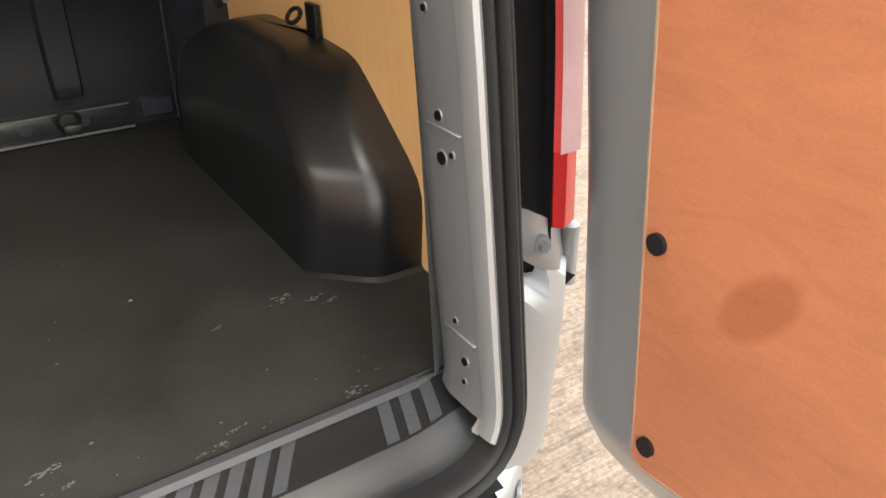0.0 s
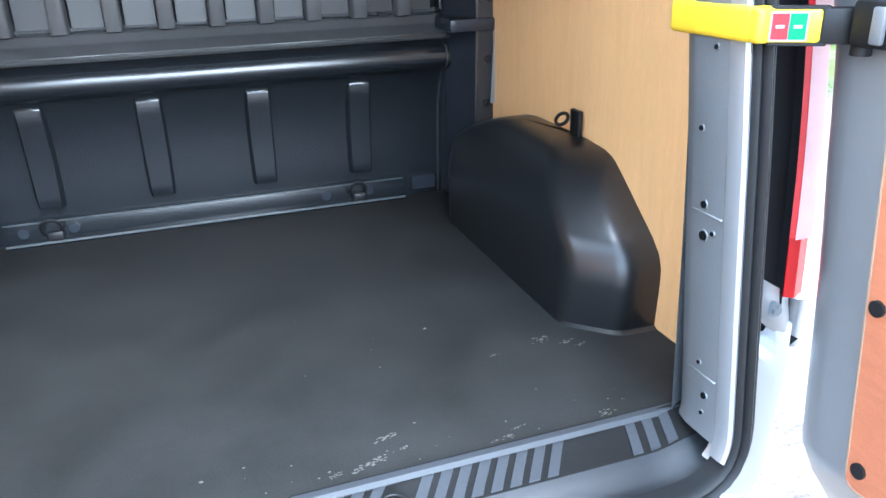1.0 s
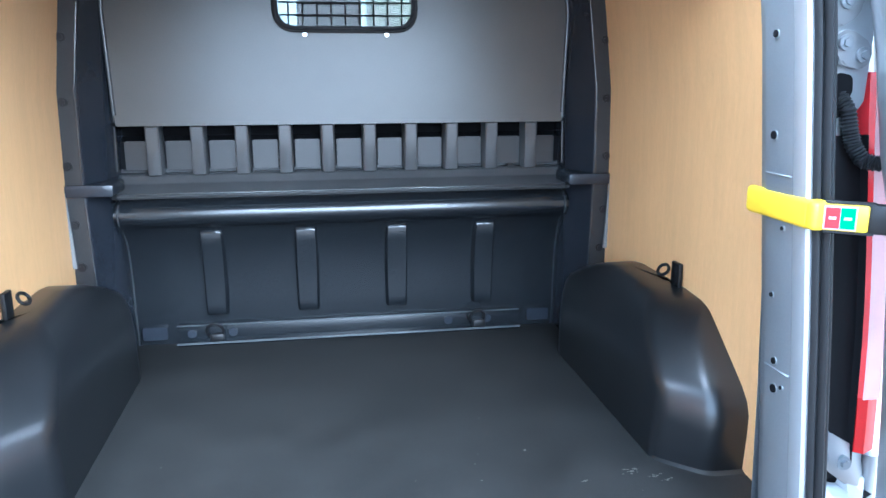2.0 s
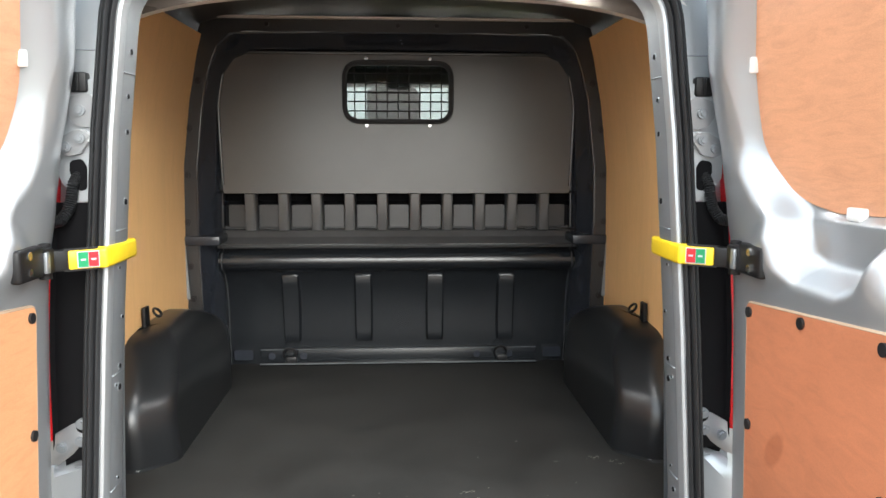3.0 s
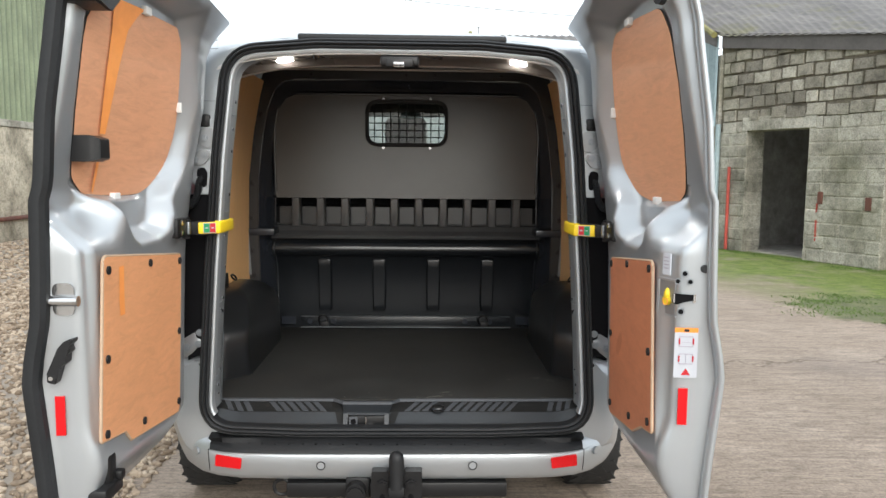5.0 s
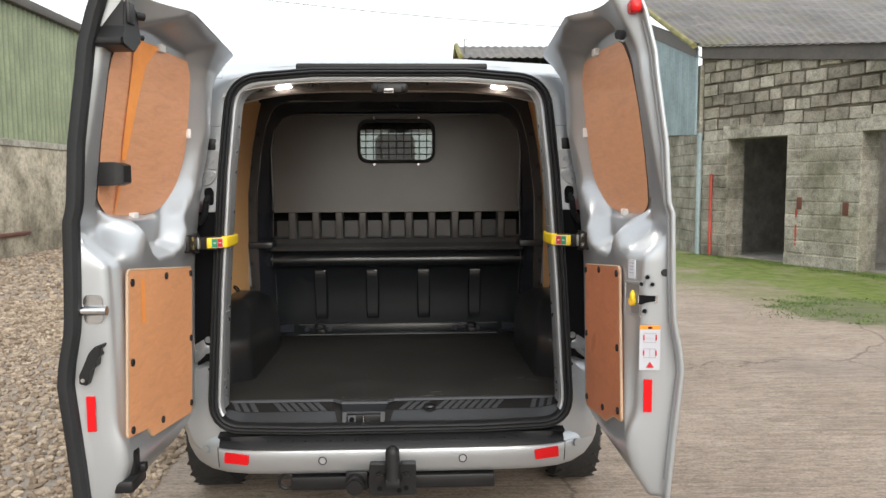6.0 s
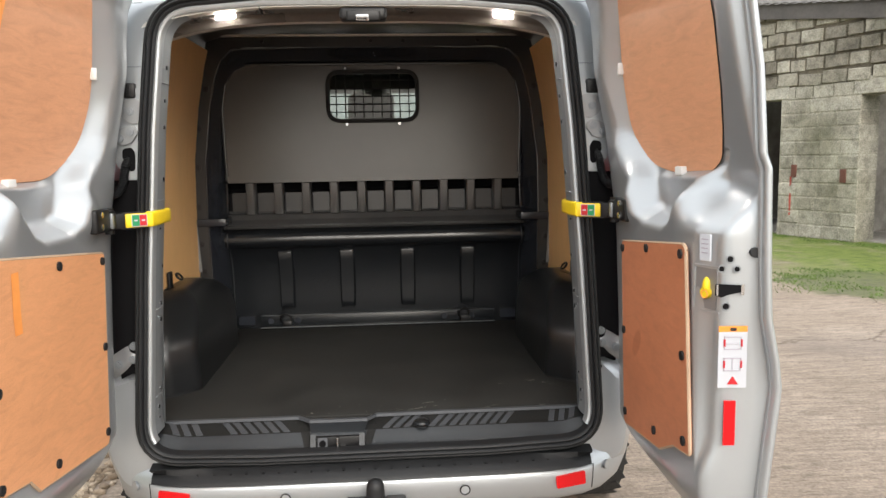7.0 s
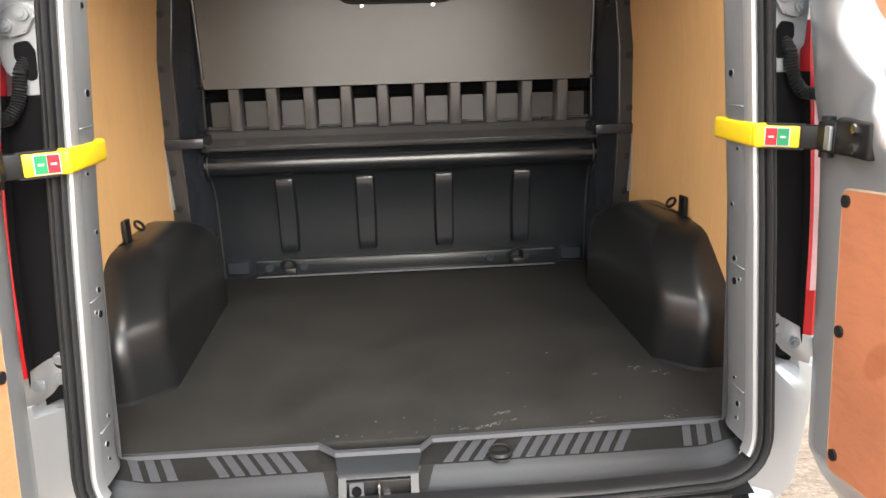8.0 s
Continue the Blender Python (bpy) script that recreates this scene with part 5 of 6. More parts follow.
    WP = [(cu + (a - cu) * 1.004, cz + (b - cz) * 1.002) for a, b in WP]
    part("window_ply_panel", plate(bmesh.new(), WP, lambda u, z, c: (s * (0.755 + floor_v(u, z) - 0.007 + c), -u - sh(u, z), z), 0.003), PLY_DOOR_U, body, "tan plywood panel over the window", False)
    part("ply_edge", tube(bmesh.new(), [(s * (0.755 + floor_v(a, b) - 0.004), -a - sh(a, b), b) for a, b in WP], 0.0016, 6, True), RUBBER, body)
    for u, z, long, high in ((0.56 if s > 0 else 0.62, 1.408, 0.022, 0.012), (0.318, 1.70, 0.005, 0.017), (0.60 if s > 0 else 0.66, 1.958, 0.022, 0.012)):
        x, y = s * (0.755 + floor_v(u, z) - 0.013), -u - sh(u, z)
        part("clip", boxed((x - 0.009, y - long, z - high), (x + 0.009, y + long, z + high), 0.003, 2), WHITEP, body, "white plastic clip")
    return body, fe


RIGHT_LOW = [(0.292, 1.198), (0.800, 1.246), (0.808, 0.762), (0.705, 0.748), (0.600, 0.70), (0.285, 0.662)]
LEFT_LOW = [(0.278, 1.200), (0.908, 1.262), (0.912, 0.772), (0.752, 0.75), (0.706, 0.71), (0.285, 0.662)]
door_r, fe_r = door(1, 0.945, -1.2, RIGHT_LOW, "open silver rear door lined with plywood, latch holes and labels")
door_l, fe_l = door(-1, 1.0, -0.6, LEFT_LOW, "open silver rear door lined with plywood, pull handle and reflector")


def edge_box(door_ob, s, fe, name, x0, x1, z0, z1, mat, thick=0.003, label="", r=0.0, parent=None, lift=0.0):
    """A flat thing on the narrow edge face of a door; x across the face from its inner corner."""
    lp = [(x0, z0), (x1, z0), (x1, z1), (x0, z1)]
    lp = rounded(lp, r, 4) if r else lp
    bm = plate(bmesh.new(), lp, lambda a, b, c: (s * (0.755 + a), -(fe + 0.008 + (a - 0.06) * 0.08 + lift) - c, b), thick)
    return part(name, bm, mat, parent or door_ob, label, False)


# right door: latch holes, slot, warning label, reflector, stickers
for x, z, r in ((0.052, 1.226, 0.0062), (0.034, 1.205, 0.0055), (0.067, 1.204, 0.0055), (0.045, 1.122, 0.0066)):
    bm = disc(bmesh.new(), (0.755 + x, -(fe_r + 0.008 + (x - 0.06) * 0.08), z), (0, 1, 0), r, 0.008, 16)
    hole = part("latch_hole", bm, DARKHOLE, door_r)
    y = -(fe_r + 0.0115 + (x - 0.06) * 0.08)
    part("hole_rim", tube(bmesh.new(), [(0.755 + x + r * 1.35 * math.cos(a), y, z + r * 1.35 * math.sin(a)) for a in np.linspace(0, math.tau, 18, endpoint=False)], 0.0013, 6, True), PRIMER, hole)
bm = plate(bmesh.new(), rounded([(0.022, 1.146), (0.034, 1.142), (0.05, 1.148), (0.082, 1.154), (0.084, 1.168), (0.022, 1.172)], 0.004, 3), lambda a, b, c: (0.755 + a, -(fe_r + 0.008 + (a - 0.06) * 0.08) - c, b), 0.004)
part("latch_slot", bm, DARKHOLE, door_r, "black latch slot", False)
for a0, a1 in ((0.023, 0.027), (0.076, 0.083)):
    edge_box(door_r, 1, fe_r, "slot_end", a0, a1, 1.147, 1.171, STEEL, 0.002, "", 0.001, None, 0.0035)
part("door_plug", disc(bmesh.new(), (0.755 + 0.104, -(fe_r + 0.014), 1.240), (0, 1, 0), 0.011, 0.012, 20), RUBBER, door_r)
edge_box(door_r, 1, fe_r, "warning_label", 0.032, 0.094, 0.9396, 1.0652, LABELW, 0.002, "white warning label with orange band")
edge_box(door_r, 1, fe_r, "label_band", 0.032, 0.094, 1.0652, 1.0780, ORANGE, 0.002)
for z0, z1 in ((1.0252, 1.0556), (0.9772, 1.0076)):
    for a, b, c, d in ((0.044, 0.082, z0, z0 + 0.003), (0.044, 0.082, z1 - 0.003, z1), (0.044, 0.046, z0, z1), (0.080, 0.082, z0, z1)):
        edge_box(door_r, 1, fe_r, "label_print", a, b, c, d, INKGREY, 0.001, "", 0, None, 0.0025)
for z0 in (1.0268, 0.9788):
    for a in (0.0425, 0.0795):
        edge_box(door_r, 1, fe_r, "label_accent", a, a + 0.004, z0 + 0.006, z0 + 0.022, INKRED, 0.001, "", 0, None, 0.0032)
edge_box(door_r, 1, fe_r, "label_print", 0.050, 0.076, 1.0380, 1.0396, INKGREY, 0.001, "", 0, None, 0.0025)
edge_box(door_r, 1, fe_r, "label_print", 0.062, 0.064, 0.9772, 1.0076, INKGREY, 0.001, "", 0, None, 0.0025)
edge_box(door_r, 1, fe_r, "label_mark", 0.056, 0.070, 1.0676, 1.0748, RUBBER, 0.001, "", 0.004, None, 0.0025)
bm = plate(bmesh.new(), [(0.052, 0.9476), (0.076, 0.9476), (0.064, 0.9660)], lambda a, b, c: (0.755 + a, -(fe_r + 0.0105 + (a - 0.06) * 0.08) - c, b), 0.0015)
part("label_triangle", bm, INKRED, door_r, "red warning triangle", False)
edge_box(door_r, 1, fe_r, "door_reflector", 0.047, 0.072, 0.808, 0.910, REDREF, 0.004, "red adhesive reflector")


rows = []
for z in np.linspace(0.60, 1.94, 60):
    vo = lerp_table(VO, z)
    rows.append([(0.755 + vo - d, -(fe_r + u), z + 0.065 * max(0.0, (z - 1.84) / 0.15)) for d, u in ((0.0225, 0.0225), (0.0195, 0.0275), (0.0165, 0.0285), (0.0145, 0.0305))])
part("lip_groove", loft(bmesh.new(), rows), PRIMER, door_r, "grey folded lip along the door edge")


def inner_box(door_ob, s, name, u0, u1, z0, z1, mat, v, thick=0.003, label="", r=0.0, slope=0.0):
    lp = [(u0, z0), (u1, z0), (u1, z1), (u0, z1)]
    lp = rounded(lp, r, 4) if r else lp
    bm = plate(bmesh.new(), lp, lambda a, b, c: (s * (0.755 + v + slope * (a - 0.828) - c), -a, b), thick)
    return part(name, bm, mat, door_ob, label, False)


inner_box(door_r, 1, "paper_sticker", 0.836, 0.864, 1.215, 1.275, LABELG, 0.013, 0.003, "pale grey printed sticker", 0.003, 0.44)
inner_box(door_r, 1, "paper_sticker", 0.352, 0.385, 1.315, 1.36, LABELG, 0.004, 0.003, "pale grey printed sticker", 0.003)
bm = bmesh.new()
bmesh.ops.create_uvsphere(bm, u_segments=16, v_segments=10, radius=1, matrix=Matrix.Translation((0.778, -0.857, 1.158)) @ Matrix.Rotation(radians(-24), 4, "Z") @ Matrix.Diagonal((0.010, 0.012, 0.022, 1)))
disc(bm, (0.775, -0.861, 1.145), (1, 0.44, 0), 0.013, 0.010, 20)
lockb = part("lock_button", bm, YELLOW, door_r, "yellow inside lock release")
part("lock_ring", tube(bmesh.new(), [(0.7705 - 0.0036 * math.cos(a), -0.863 + 0.0082 * math.cos(a), 1.142 + 0.009 * math.sin(a)) for a in np.linspace(0, math.tau, 16, endpoint=False)], 0.0016, 6, True), STREAK, lockb)
for z0, z1, u0, u1 in ((1.10, 1.106, 0.822, 0.892), (1.20, 1.206, 0.822, 0.892), (1.10, 1.206, 0.820, 0.826)):
    inner_box(door_r, 1, "lock_rim", u0, u1, z0, z1, SILVER, 0.013, 0.005, "", 0.002, 0.44)
for z in (1.232, 1.242, 1.252, 1.262):
    inner_box(door_r, 1, "printed_bar", 0.841, 0.859, z, z + 0.003, INKGREY, 0.0105, 0.0015, "", 0, 0.44)
for z in (1.325, 1.335, 1.347):
    inner_box(door_r, 1, "printed_bar", 0.358, 0.378, z, z + 0.003, INKGREY, -0.0005, 0.0015)
inner_box(door_r, 1, "lock_surround", 0.828, 0.884, 1.108, 1.200, GREYPAINT, 0.013, 0.003, "grey recessed lock surround", 0.006, 0.44)

# left door: black rubber edge, latch, pull handle, reflector, mirror-like top housing
zz = np.linspace(0.56, 2.0, 50)
rows = [[(-(0.755 + lerp_table(VO, z) + o), -(1.0 + u), z + 0.055 * max(0, (z - 1.84) / 0.15)) for o, u in ((-0.03, -0.026), (-0.030, -0.004), (-0.020, 0.008), (-0.004, 0.010), (0.008, 0.004), (0.008, -0.02))] for z in zz]
part("edge_rubber", loft(bmesh.new(), rows), RUBBER, door_l, "black rubber edge seal")
inner = 0.0
bm = plate(bmesh.new(), rounded([(0.045, 1.115), (0.10, 1.115), (0.10, 1.2), (0.045, 1.2)], 0.02, 5), lambda a, b, c: (-(0.755 + a), -(fe_l + 0.009) - c, b), 0.004)
latch = part("latch_base", bm, STEEL, door_l, "steel door latch plate")
bm = rod(bmesh.new(), (-0.785, -(fe_l + 0.022), 1.155), (-0.875, -(fe_l + 0.022), 1.155), 0.014, None, 16)
part("latch_barrel", bm, STEEL, door_l, "polished latch barrel")
bm = bmesh.new()
grip = rounded([(0.092, 0.938), (0.114, 0.944), (0.112, 0.968), (0.097, 1.000), (0.082, 1.034), (0.066, 1.052), (0.042, 1.060), (0.046, 1.048), (0.056, 1.040), (0.050, 1.026), (0.060, 1.018), (0.062, 0.996), (0.078, 0.984), (0.084, 0.962)], 0.006, 3)
plate(bm, grip, lambda a, b, c: (-(0.755 + a), -(fe_l + 0.036) + c, b), 0.034)
bmesh.ops.bevel(bm, geom=[e for e in bm.edges if all(v.co.y < -(fe_l + 0.035) for v in e.verts)], offset=0.004, segments=2, affect="EDGES")
grip = part("pull_handle", bm, BLACK, door_l, "black plastic pull handle")
part("handle_screw", disc(bmesh.new(), (-(0.755 + 0.101), -(fe_l + 0.037), 0.956), (0, 1, 0), 0.006, 0.004), STEEL, grip)
edge_box(door_l, -1, fe_l, "door_reflector", 0.080, 0.104, 0.797, 0.902, REDREF, 0.004, "red adhesive reflector")
rows = [[(-0.80 + dx, -0.818 - a * k, 1.545 + b * k) for a, b in ((-0.042, -0.034), (0.040, -0.034), (0.040, 0.036), (-0.042, 0.036))] for dx, k in ((-0.045, 1.0), (0.004, 1.0), (0.010, 0.94), (0.026, 0.80), (0.030, 0.70))]
part("window_catch", loft(bmesh.new(), rows, True, False, True), BLACK, door_l, "black catch on the window panel")
LH = rounded([(0.862, 1.985), (0.955, 1.985), (0.962, 1.905), (0.985, 1.868), (0.985, 1.85), (0.90, 1.842), (0.842, 1.882), (0.842, 1.908), (0.866, 1.915)], 0.008, 3)
bm = plate(bmesh.new(), LH, lambda a, b, c: (-0.800 + c, -a, b + 0.052), 0.095)
bmesh.ops.bevel(bm, geom=[e for e in bm.edges if all(v.co.x > -0.706 for v in e.verts)], offset=0.006, segments=2, affect="EDGES")
box(bm, (-0.79, -0.948, 1.967), (-0.697, -0.905, 2.027), 0.004, 2)
rod(bm, (-0.712, -0.868, 2.004), (-0.695, -0.845, 2.004), 0.012, None, 12)
rod(bm, (-0.725, -0.852, 1.947), (-0.705, -0.826, 1.947), 0.008, None, 10)
part("top_latch_housing", bm, BLACK, door_l, "black top latch housing")
bm = box(bmesh.new(), (-0.805, -0.905, 0.625), (-0.752, -0.850, 0.715), 0.012, 2)
box(bm, (-0.84, -0.955, 0.600), (-0.742, -0.835, 0.640), 0.010, 2)
box(bm, (-0.765, -0.868, 0.632), (-0.735, -0.838, 0.660), 0.006, 2)
part("bottom_latch", bm, BLACK, door_l, "black bottom latch bracket")
# orange streaks of light down the left door, painted on as thin strips
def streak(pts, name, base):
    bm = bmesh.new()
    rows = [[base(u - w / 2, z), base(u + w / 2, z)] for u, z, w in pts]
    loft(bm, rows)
    return part(name, bm, STREAK, door_l, "bright orange streak of light coloured onto the ply", False)


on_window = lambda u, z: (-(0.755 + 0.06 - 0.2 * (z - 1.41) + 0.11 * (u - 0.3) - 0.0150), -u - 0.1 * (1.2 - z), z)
streak([(0.760, 1.958, 0.17), (0.772, 1.93, 0.13), (0.784, 1.886, 0.085), (0.780, 1.783, 0.062), (0.772, 1.681, 0.046), (0.764, 1.59, 0.030)], "light_streak", on_window)
streak([(0.757, 1.515, 0.014), (0.756, 1.47, 0.012), (0.755, 1.425, 0.008)], "light_streak", on_window)
streak([(0.795, 1.222, 0.032), (0.79, 1.13, 0.034), (0.784, 1.085, 0.034)], "light_streak", lambda u, z: (-(0.755 + -0.0085), -u - 0.10 * (1.2 - z), z))
# right door top: third brake lamp corner and gas stay button
part("brake_lamp", boxed((0.732, -0.955, 2.003), (0.765, -0.90, 2.042), 0.01, 2), REDREF, door_r, "red high brake lamp end")
part("top_buffer", disc(bmesh.new(), (0.722, -0.875, 1.952), (1, 0.6, 0), 0.014, 0.02, 18), RUBBER, door_r, "black round buffer")


# ---- block building ----
def block_material(name, c0, c1, c2, moss=0.35):
    m, t, b = nodes_of(name)
    info = t.nodes.new("ShaderNodeObjectInfo")
    geo = t.nodes.new("ShaderNodeNewGeometry")
    mixr = t.nodes.new("ShaderNodeMath")
    mixr.operation = "ADD"
    t.links.new(info.outputs["Random"], mixr.inputs[0])
    t.links.new(geo.outputs["Random Per Island"], mixr.inputs[1])
    fr = t.nodes.new("ShaderNodeMath")
    fr.operation = "FRACT"
    t.links.new(mixr.outputs[0], fr.inputs[0])
    tone = ramp(t, fr.outputs[0], [(0.0, c0), (0.55, c1), (1.0, c2)])
    pos = t.nodes.new("ShaderNodeTexNoise")
    pos.inputs["Scale"].default_value, pos.inputs["Detail"].default_value = 1.4, 6
    t.links.new(geo.outputs["Position"], pos.inputs["Vector"])
    fine = t.nodes.new("ShaderNodeTexNoise")
    fine.inputs["Scale"].default_value, fine.inputs["Detail"].default_value = 45, 8
    t.links.new(geo.outputs["Position"], fine.inputs["Vector"])
    c = mixed(t, 0.85, tone, ramp(t, pos.outputs["Fac"], [(0.32, (0.34, 0.34, 0.31)), (0.5, (0.8, 0.79, 0.77)), (0.62, (1, 1, 1))]), "MULTIPLY")
    mot = t.nodes.new("ShaderNodeTexNoise")
    mot.inputs["Scale"].default_value, mot.inputs["Detail"].default_value, mot.inputs["Roughness"].default_value = 7.0, 8, 0.7
    t.links.new(geo.outputs["Position"], mot.inputs["Vector"])
    c = mixed(t, 0.7, c, ramp(t, mot.outputs["Fac"], [(0.36, (0.42, 0.42, 0.38)), (0.5, (0.95, 0.95, 0.90)), (0.66, (1.25, 1.22, 1.15))]), "MULTIPLY")
    c = mixed(t, 0.8, c, ramp(t, fine.outputs["Fac"], [(0.3, (0.5, 0.5, 0.48)), (0.6, (1, 1, 1))]), "MULTIPLY")
    mo = t.nodes.new("ShaderNodeTexNoise")
    mo.inputs["Scale"].default_value, mo.inputs["Detail"].default_value = 0.8, 7
    t.links.new(geo.outputs["Position"], mo.inputs["Vector"])
    c = mixed(t, ramp(t, mo.outputs["Fac"], [(0.5, (0, 0, 0)), (0.75, (moss,) * 3)]), c, (0.16, 0.17, 0.07))
    t.links.new(c, b.inputs["Base Color"])
    b.inputs["Roughness"].default_value = 0.92
    bp = t.nodes.new("ShaderNodeBump")
    bp.inputs["Strength"].default_value, bp.inputs["Distance"].default_value = 0.7, 0.01
    t.links.new(fine.outputs["Fac"], bp.inputs["Height"])
    t.links.new(bp.outputs[0], b.inputs["Normal"])
    return m


BLOCK = block_material("concrete_block", (0.36, 0.34, 0.30), (0.43, 0.41, 0.365), (0.50, 0.475, 0.43), 0.25)
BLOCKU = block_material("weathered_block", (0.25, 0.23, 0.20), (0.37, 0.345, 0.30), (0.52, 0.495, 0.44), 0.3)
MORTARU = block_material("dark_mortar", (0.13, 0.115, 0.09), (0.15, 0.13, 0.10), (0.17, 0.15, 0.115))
MORTAR = block_material("mortar", (0.50, 0.475, 0.42), (0.53, 0.50, 0.45), (0.56, 0.53, 0.47), 0.2)
CONC = block_material("cast_concrete", (0.50, 0.475, 0.43), (0.52, 0.495, 0.45), (0.54, 0.515, 0.47), 0.15)
PANELC = block_material("weathered_panel", (0.54, 0.48, 0.40), (0.58, 0.52, 0.43), (0.62, 0.56, 0.47), 0.12)
FASCIA = plain("dark_fascia", (0.10, 0.09, 0.085), 0.7, 0, 20, 0.2)
SHEETB = plain("blue_grey_sheet", (0.34, 0.43, 0.46), 0.5, 0.2, 25, 0.22, coarse=1.5)
SHEETG = plain("green_sheet", (0.235, 0.275, 0.175), 0.5, 0.1, 25, 0.22, coarse=1.2)
def roof_material():
    """Weathered corrugated sheets: streaks down the slope, lichen blotches and moss."""
    m, t, b = nodes_of("weathered_roof_sheet")
    c = ramp(t, noise_at(t, 0.5, 6, 0.6), [(0.35, (0.105, 0.10, 0.10)), (0.65, (0.17, 0.162, 0.158))])
    c = mixed(t, 0.6, c, ramp(t, noise_at(t, 1.0, 5, 0.6, (9.0, 0.7, 0.7)), [(0.35, (0.6, 0.6, 0.6)), (0.65, (1.2, 1.18, 1.15))]), "MULTIPLY")
    c = mixed(t, ramp(t, noise_at(t, 3.0, 7, 0.7), [(0.56, (0, 0, 0)), (0.70, (0.5, 0.5, 0.5))]), c, (0.27, 0.26, 0.20))
    c = mixed(t, ramp(t, noise_at(t, 0.9, 7, 0.7), [(0.52, (0, 0, 0)), (0.68, (0.55, 0.55, 0.55))]), c, (0.13, 0.125, 0.045))
    t.links.new(c, b.inputs["Base Color"])
    b.inputs["Roughness"].default_value = 0.95
    return m


ROOFM = roof_material()
ROOFMOSS = plain("roof_moss", (0.25, 0.23, 0.08), 0.95, 0, 30, 0.4, 0.8, 60)
RUST = plain("red_rusty_pipe", (0.45, 0.07, 0.05), 0.6, 0, 60, 0.3)
BOXRUST = plain("rusty_bracket", (0.13, 0.05, 0.035), 0.8, 0, 60, 0.3)
INSIDE = plain("dim_render", (0.34, 0.32, 0.29), 0.9, 0, 8, 0.3)

WA, WD = Vector((5.855, 12.115, 0)), Vector((0.376, -0.927, 0)).normalized()
WN = Vector((-WD.y, WD.x, 0))
if WN.dot(Vector((-1, -0.4, 0))) < 0:
    WN = -WN
barn = thing("block_barn", "old concrete block barn with two open doorways", "barn")


def on_wall(a, z, out):
    """Along the wall, up, and out of its face."""
    return WA + WD * a + WN * out + Vector((0, 0, z))


def wall_box(a0, a1, z0, z1, o0, o1, bevel=0.0, bm=None):
    bm = bm or bmesh.new()
    m = Matrix(((WD.x, WN.x, 0, WA.x), (WD.y, WN.y, 0, WA.y), (0, 0, 1, 0), (0, 0, 0, 1)))
    return box(bm, (a0, o0, z0), (a1, o1, z1), bevel, 1, m)


DOORS = [(0.64, 2.06, 2.29), (3.52, 5.3, 2.27)]
END = 7.2


def wall_top(a):
    return 4.0 - 0.15 * a


# mortar core behind the block faces, with real openings and deep jambs
for a0, a1 in ((-0.12, 0.64), (2.06, 3.52), (5.3, END)):
    part("wall", wall_box(a0, a1, 0, 2.3, -0.42, -0.002), MORTAR, barn, "mortar and backing of the block wall", False)
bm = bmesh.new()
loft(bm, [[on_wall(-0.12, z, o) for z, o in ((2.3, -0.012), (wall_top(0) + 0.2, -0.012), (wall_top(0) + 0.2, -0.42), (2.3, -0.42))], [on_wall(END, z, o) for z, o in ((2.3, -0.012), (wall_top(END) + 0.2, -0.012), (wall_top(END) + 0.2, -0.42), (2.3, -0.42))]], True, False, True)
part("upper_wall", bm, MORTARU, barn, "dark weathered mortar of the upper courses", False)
for a0, a1, h in DOORS:
    part("lintel", wall_box(a0 - 0.12, a1 + 0.14, h, h + 0.26, -0.43, 0.012, 0.008), CONC, barn, "cast concrete lintel")
bm = bmesh.new()
wall_box(0, END, 0, 0.02, -4.2, -0.2, 0, bm)
wall_box(0, END, 0, 3.3, -4.3, -4.2, 0, bm)
wall_box(-0.1, 0.0, 0, 3.8, -4.3, -0.2, 0, bm)
wall_box(END, END + 0.1, 0, 3.0, -4.3, 0.0, 0, bm)
wall_box(2.6, 2.75, 0, 3.3, -4.2, -0.42, 0, bm)
part("inner_wall", bm, INSIDE, barn, "dim inside walls", False)

def block_shapes(n, material, seed, rim_at=-0.02):
    """Unit-wide rough block faces with crumbled edges."""
    out = []
    rs = random.Random(seed)
    for k in range(n):
        bm = bmesh.new()
        xs, zs = (0.0, 0.035, 0.32, 0.66, 0.965, 1.0), (0.0, 0.012, 0.105, 0.198, 0.210)
        rows = []
        for j, z in enumerate(zs):
            row = []
            for i, x in enumerate(xs):
                rim = i in (0, 5) or j in (0, 4)
                row.append((x + rs.uniform(-0.014, 0.014), (rim_at if rim else 0.010) + rs.uniform(-0.004, 0.004), z + rs.uniform(-0.006, 0.006)))
            rows.append(row)
        loft(bm, rows)
        bmesh.ops.recalc_face_normals(bm, faces=bm.faces)
        me = bpy.data.meshes.new("block")
        bm.to_mesh(me)
        bm.free()
        me.materials.append(material)
        out.append(me)
    return out


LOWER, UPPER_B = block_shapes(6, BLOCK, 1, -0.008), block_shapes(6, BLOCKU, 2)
rng = random.Random(4)
COURSE = 0.2265
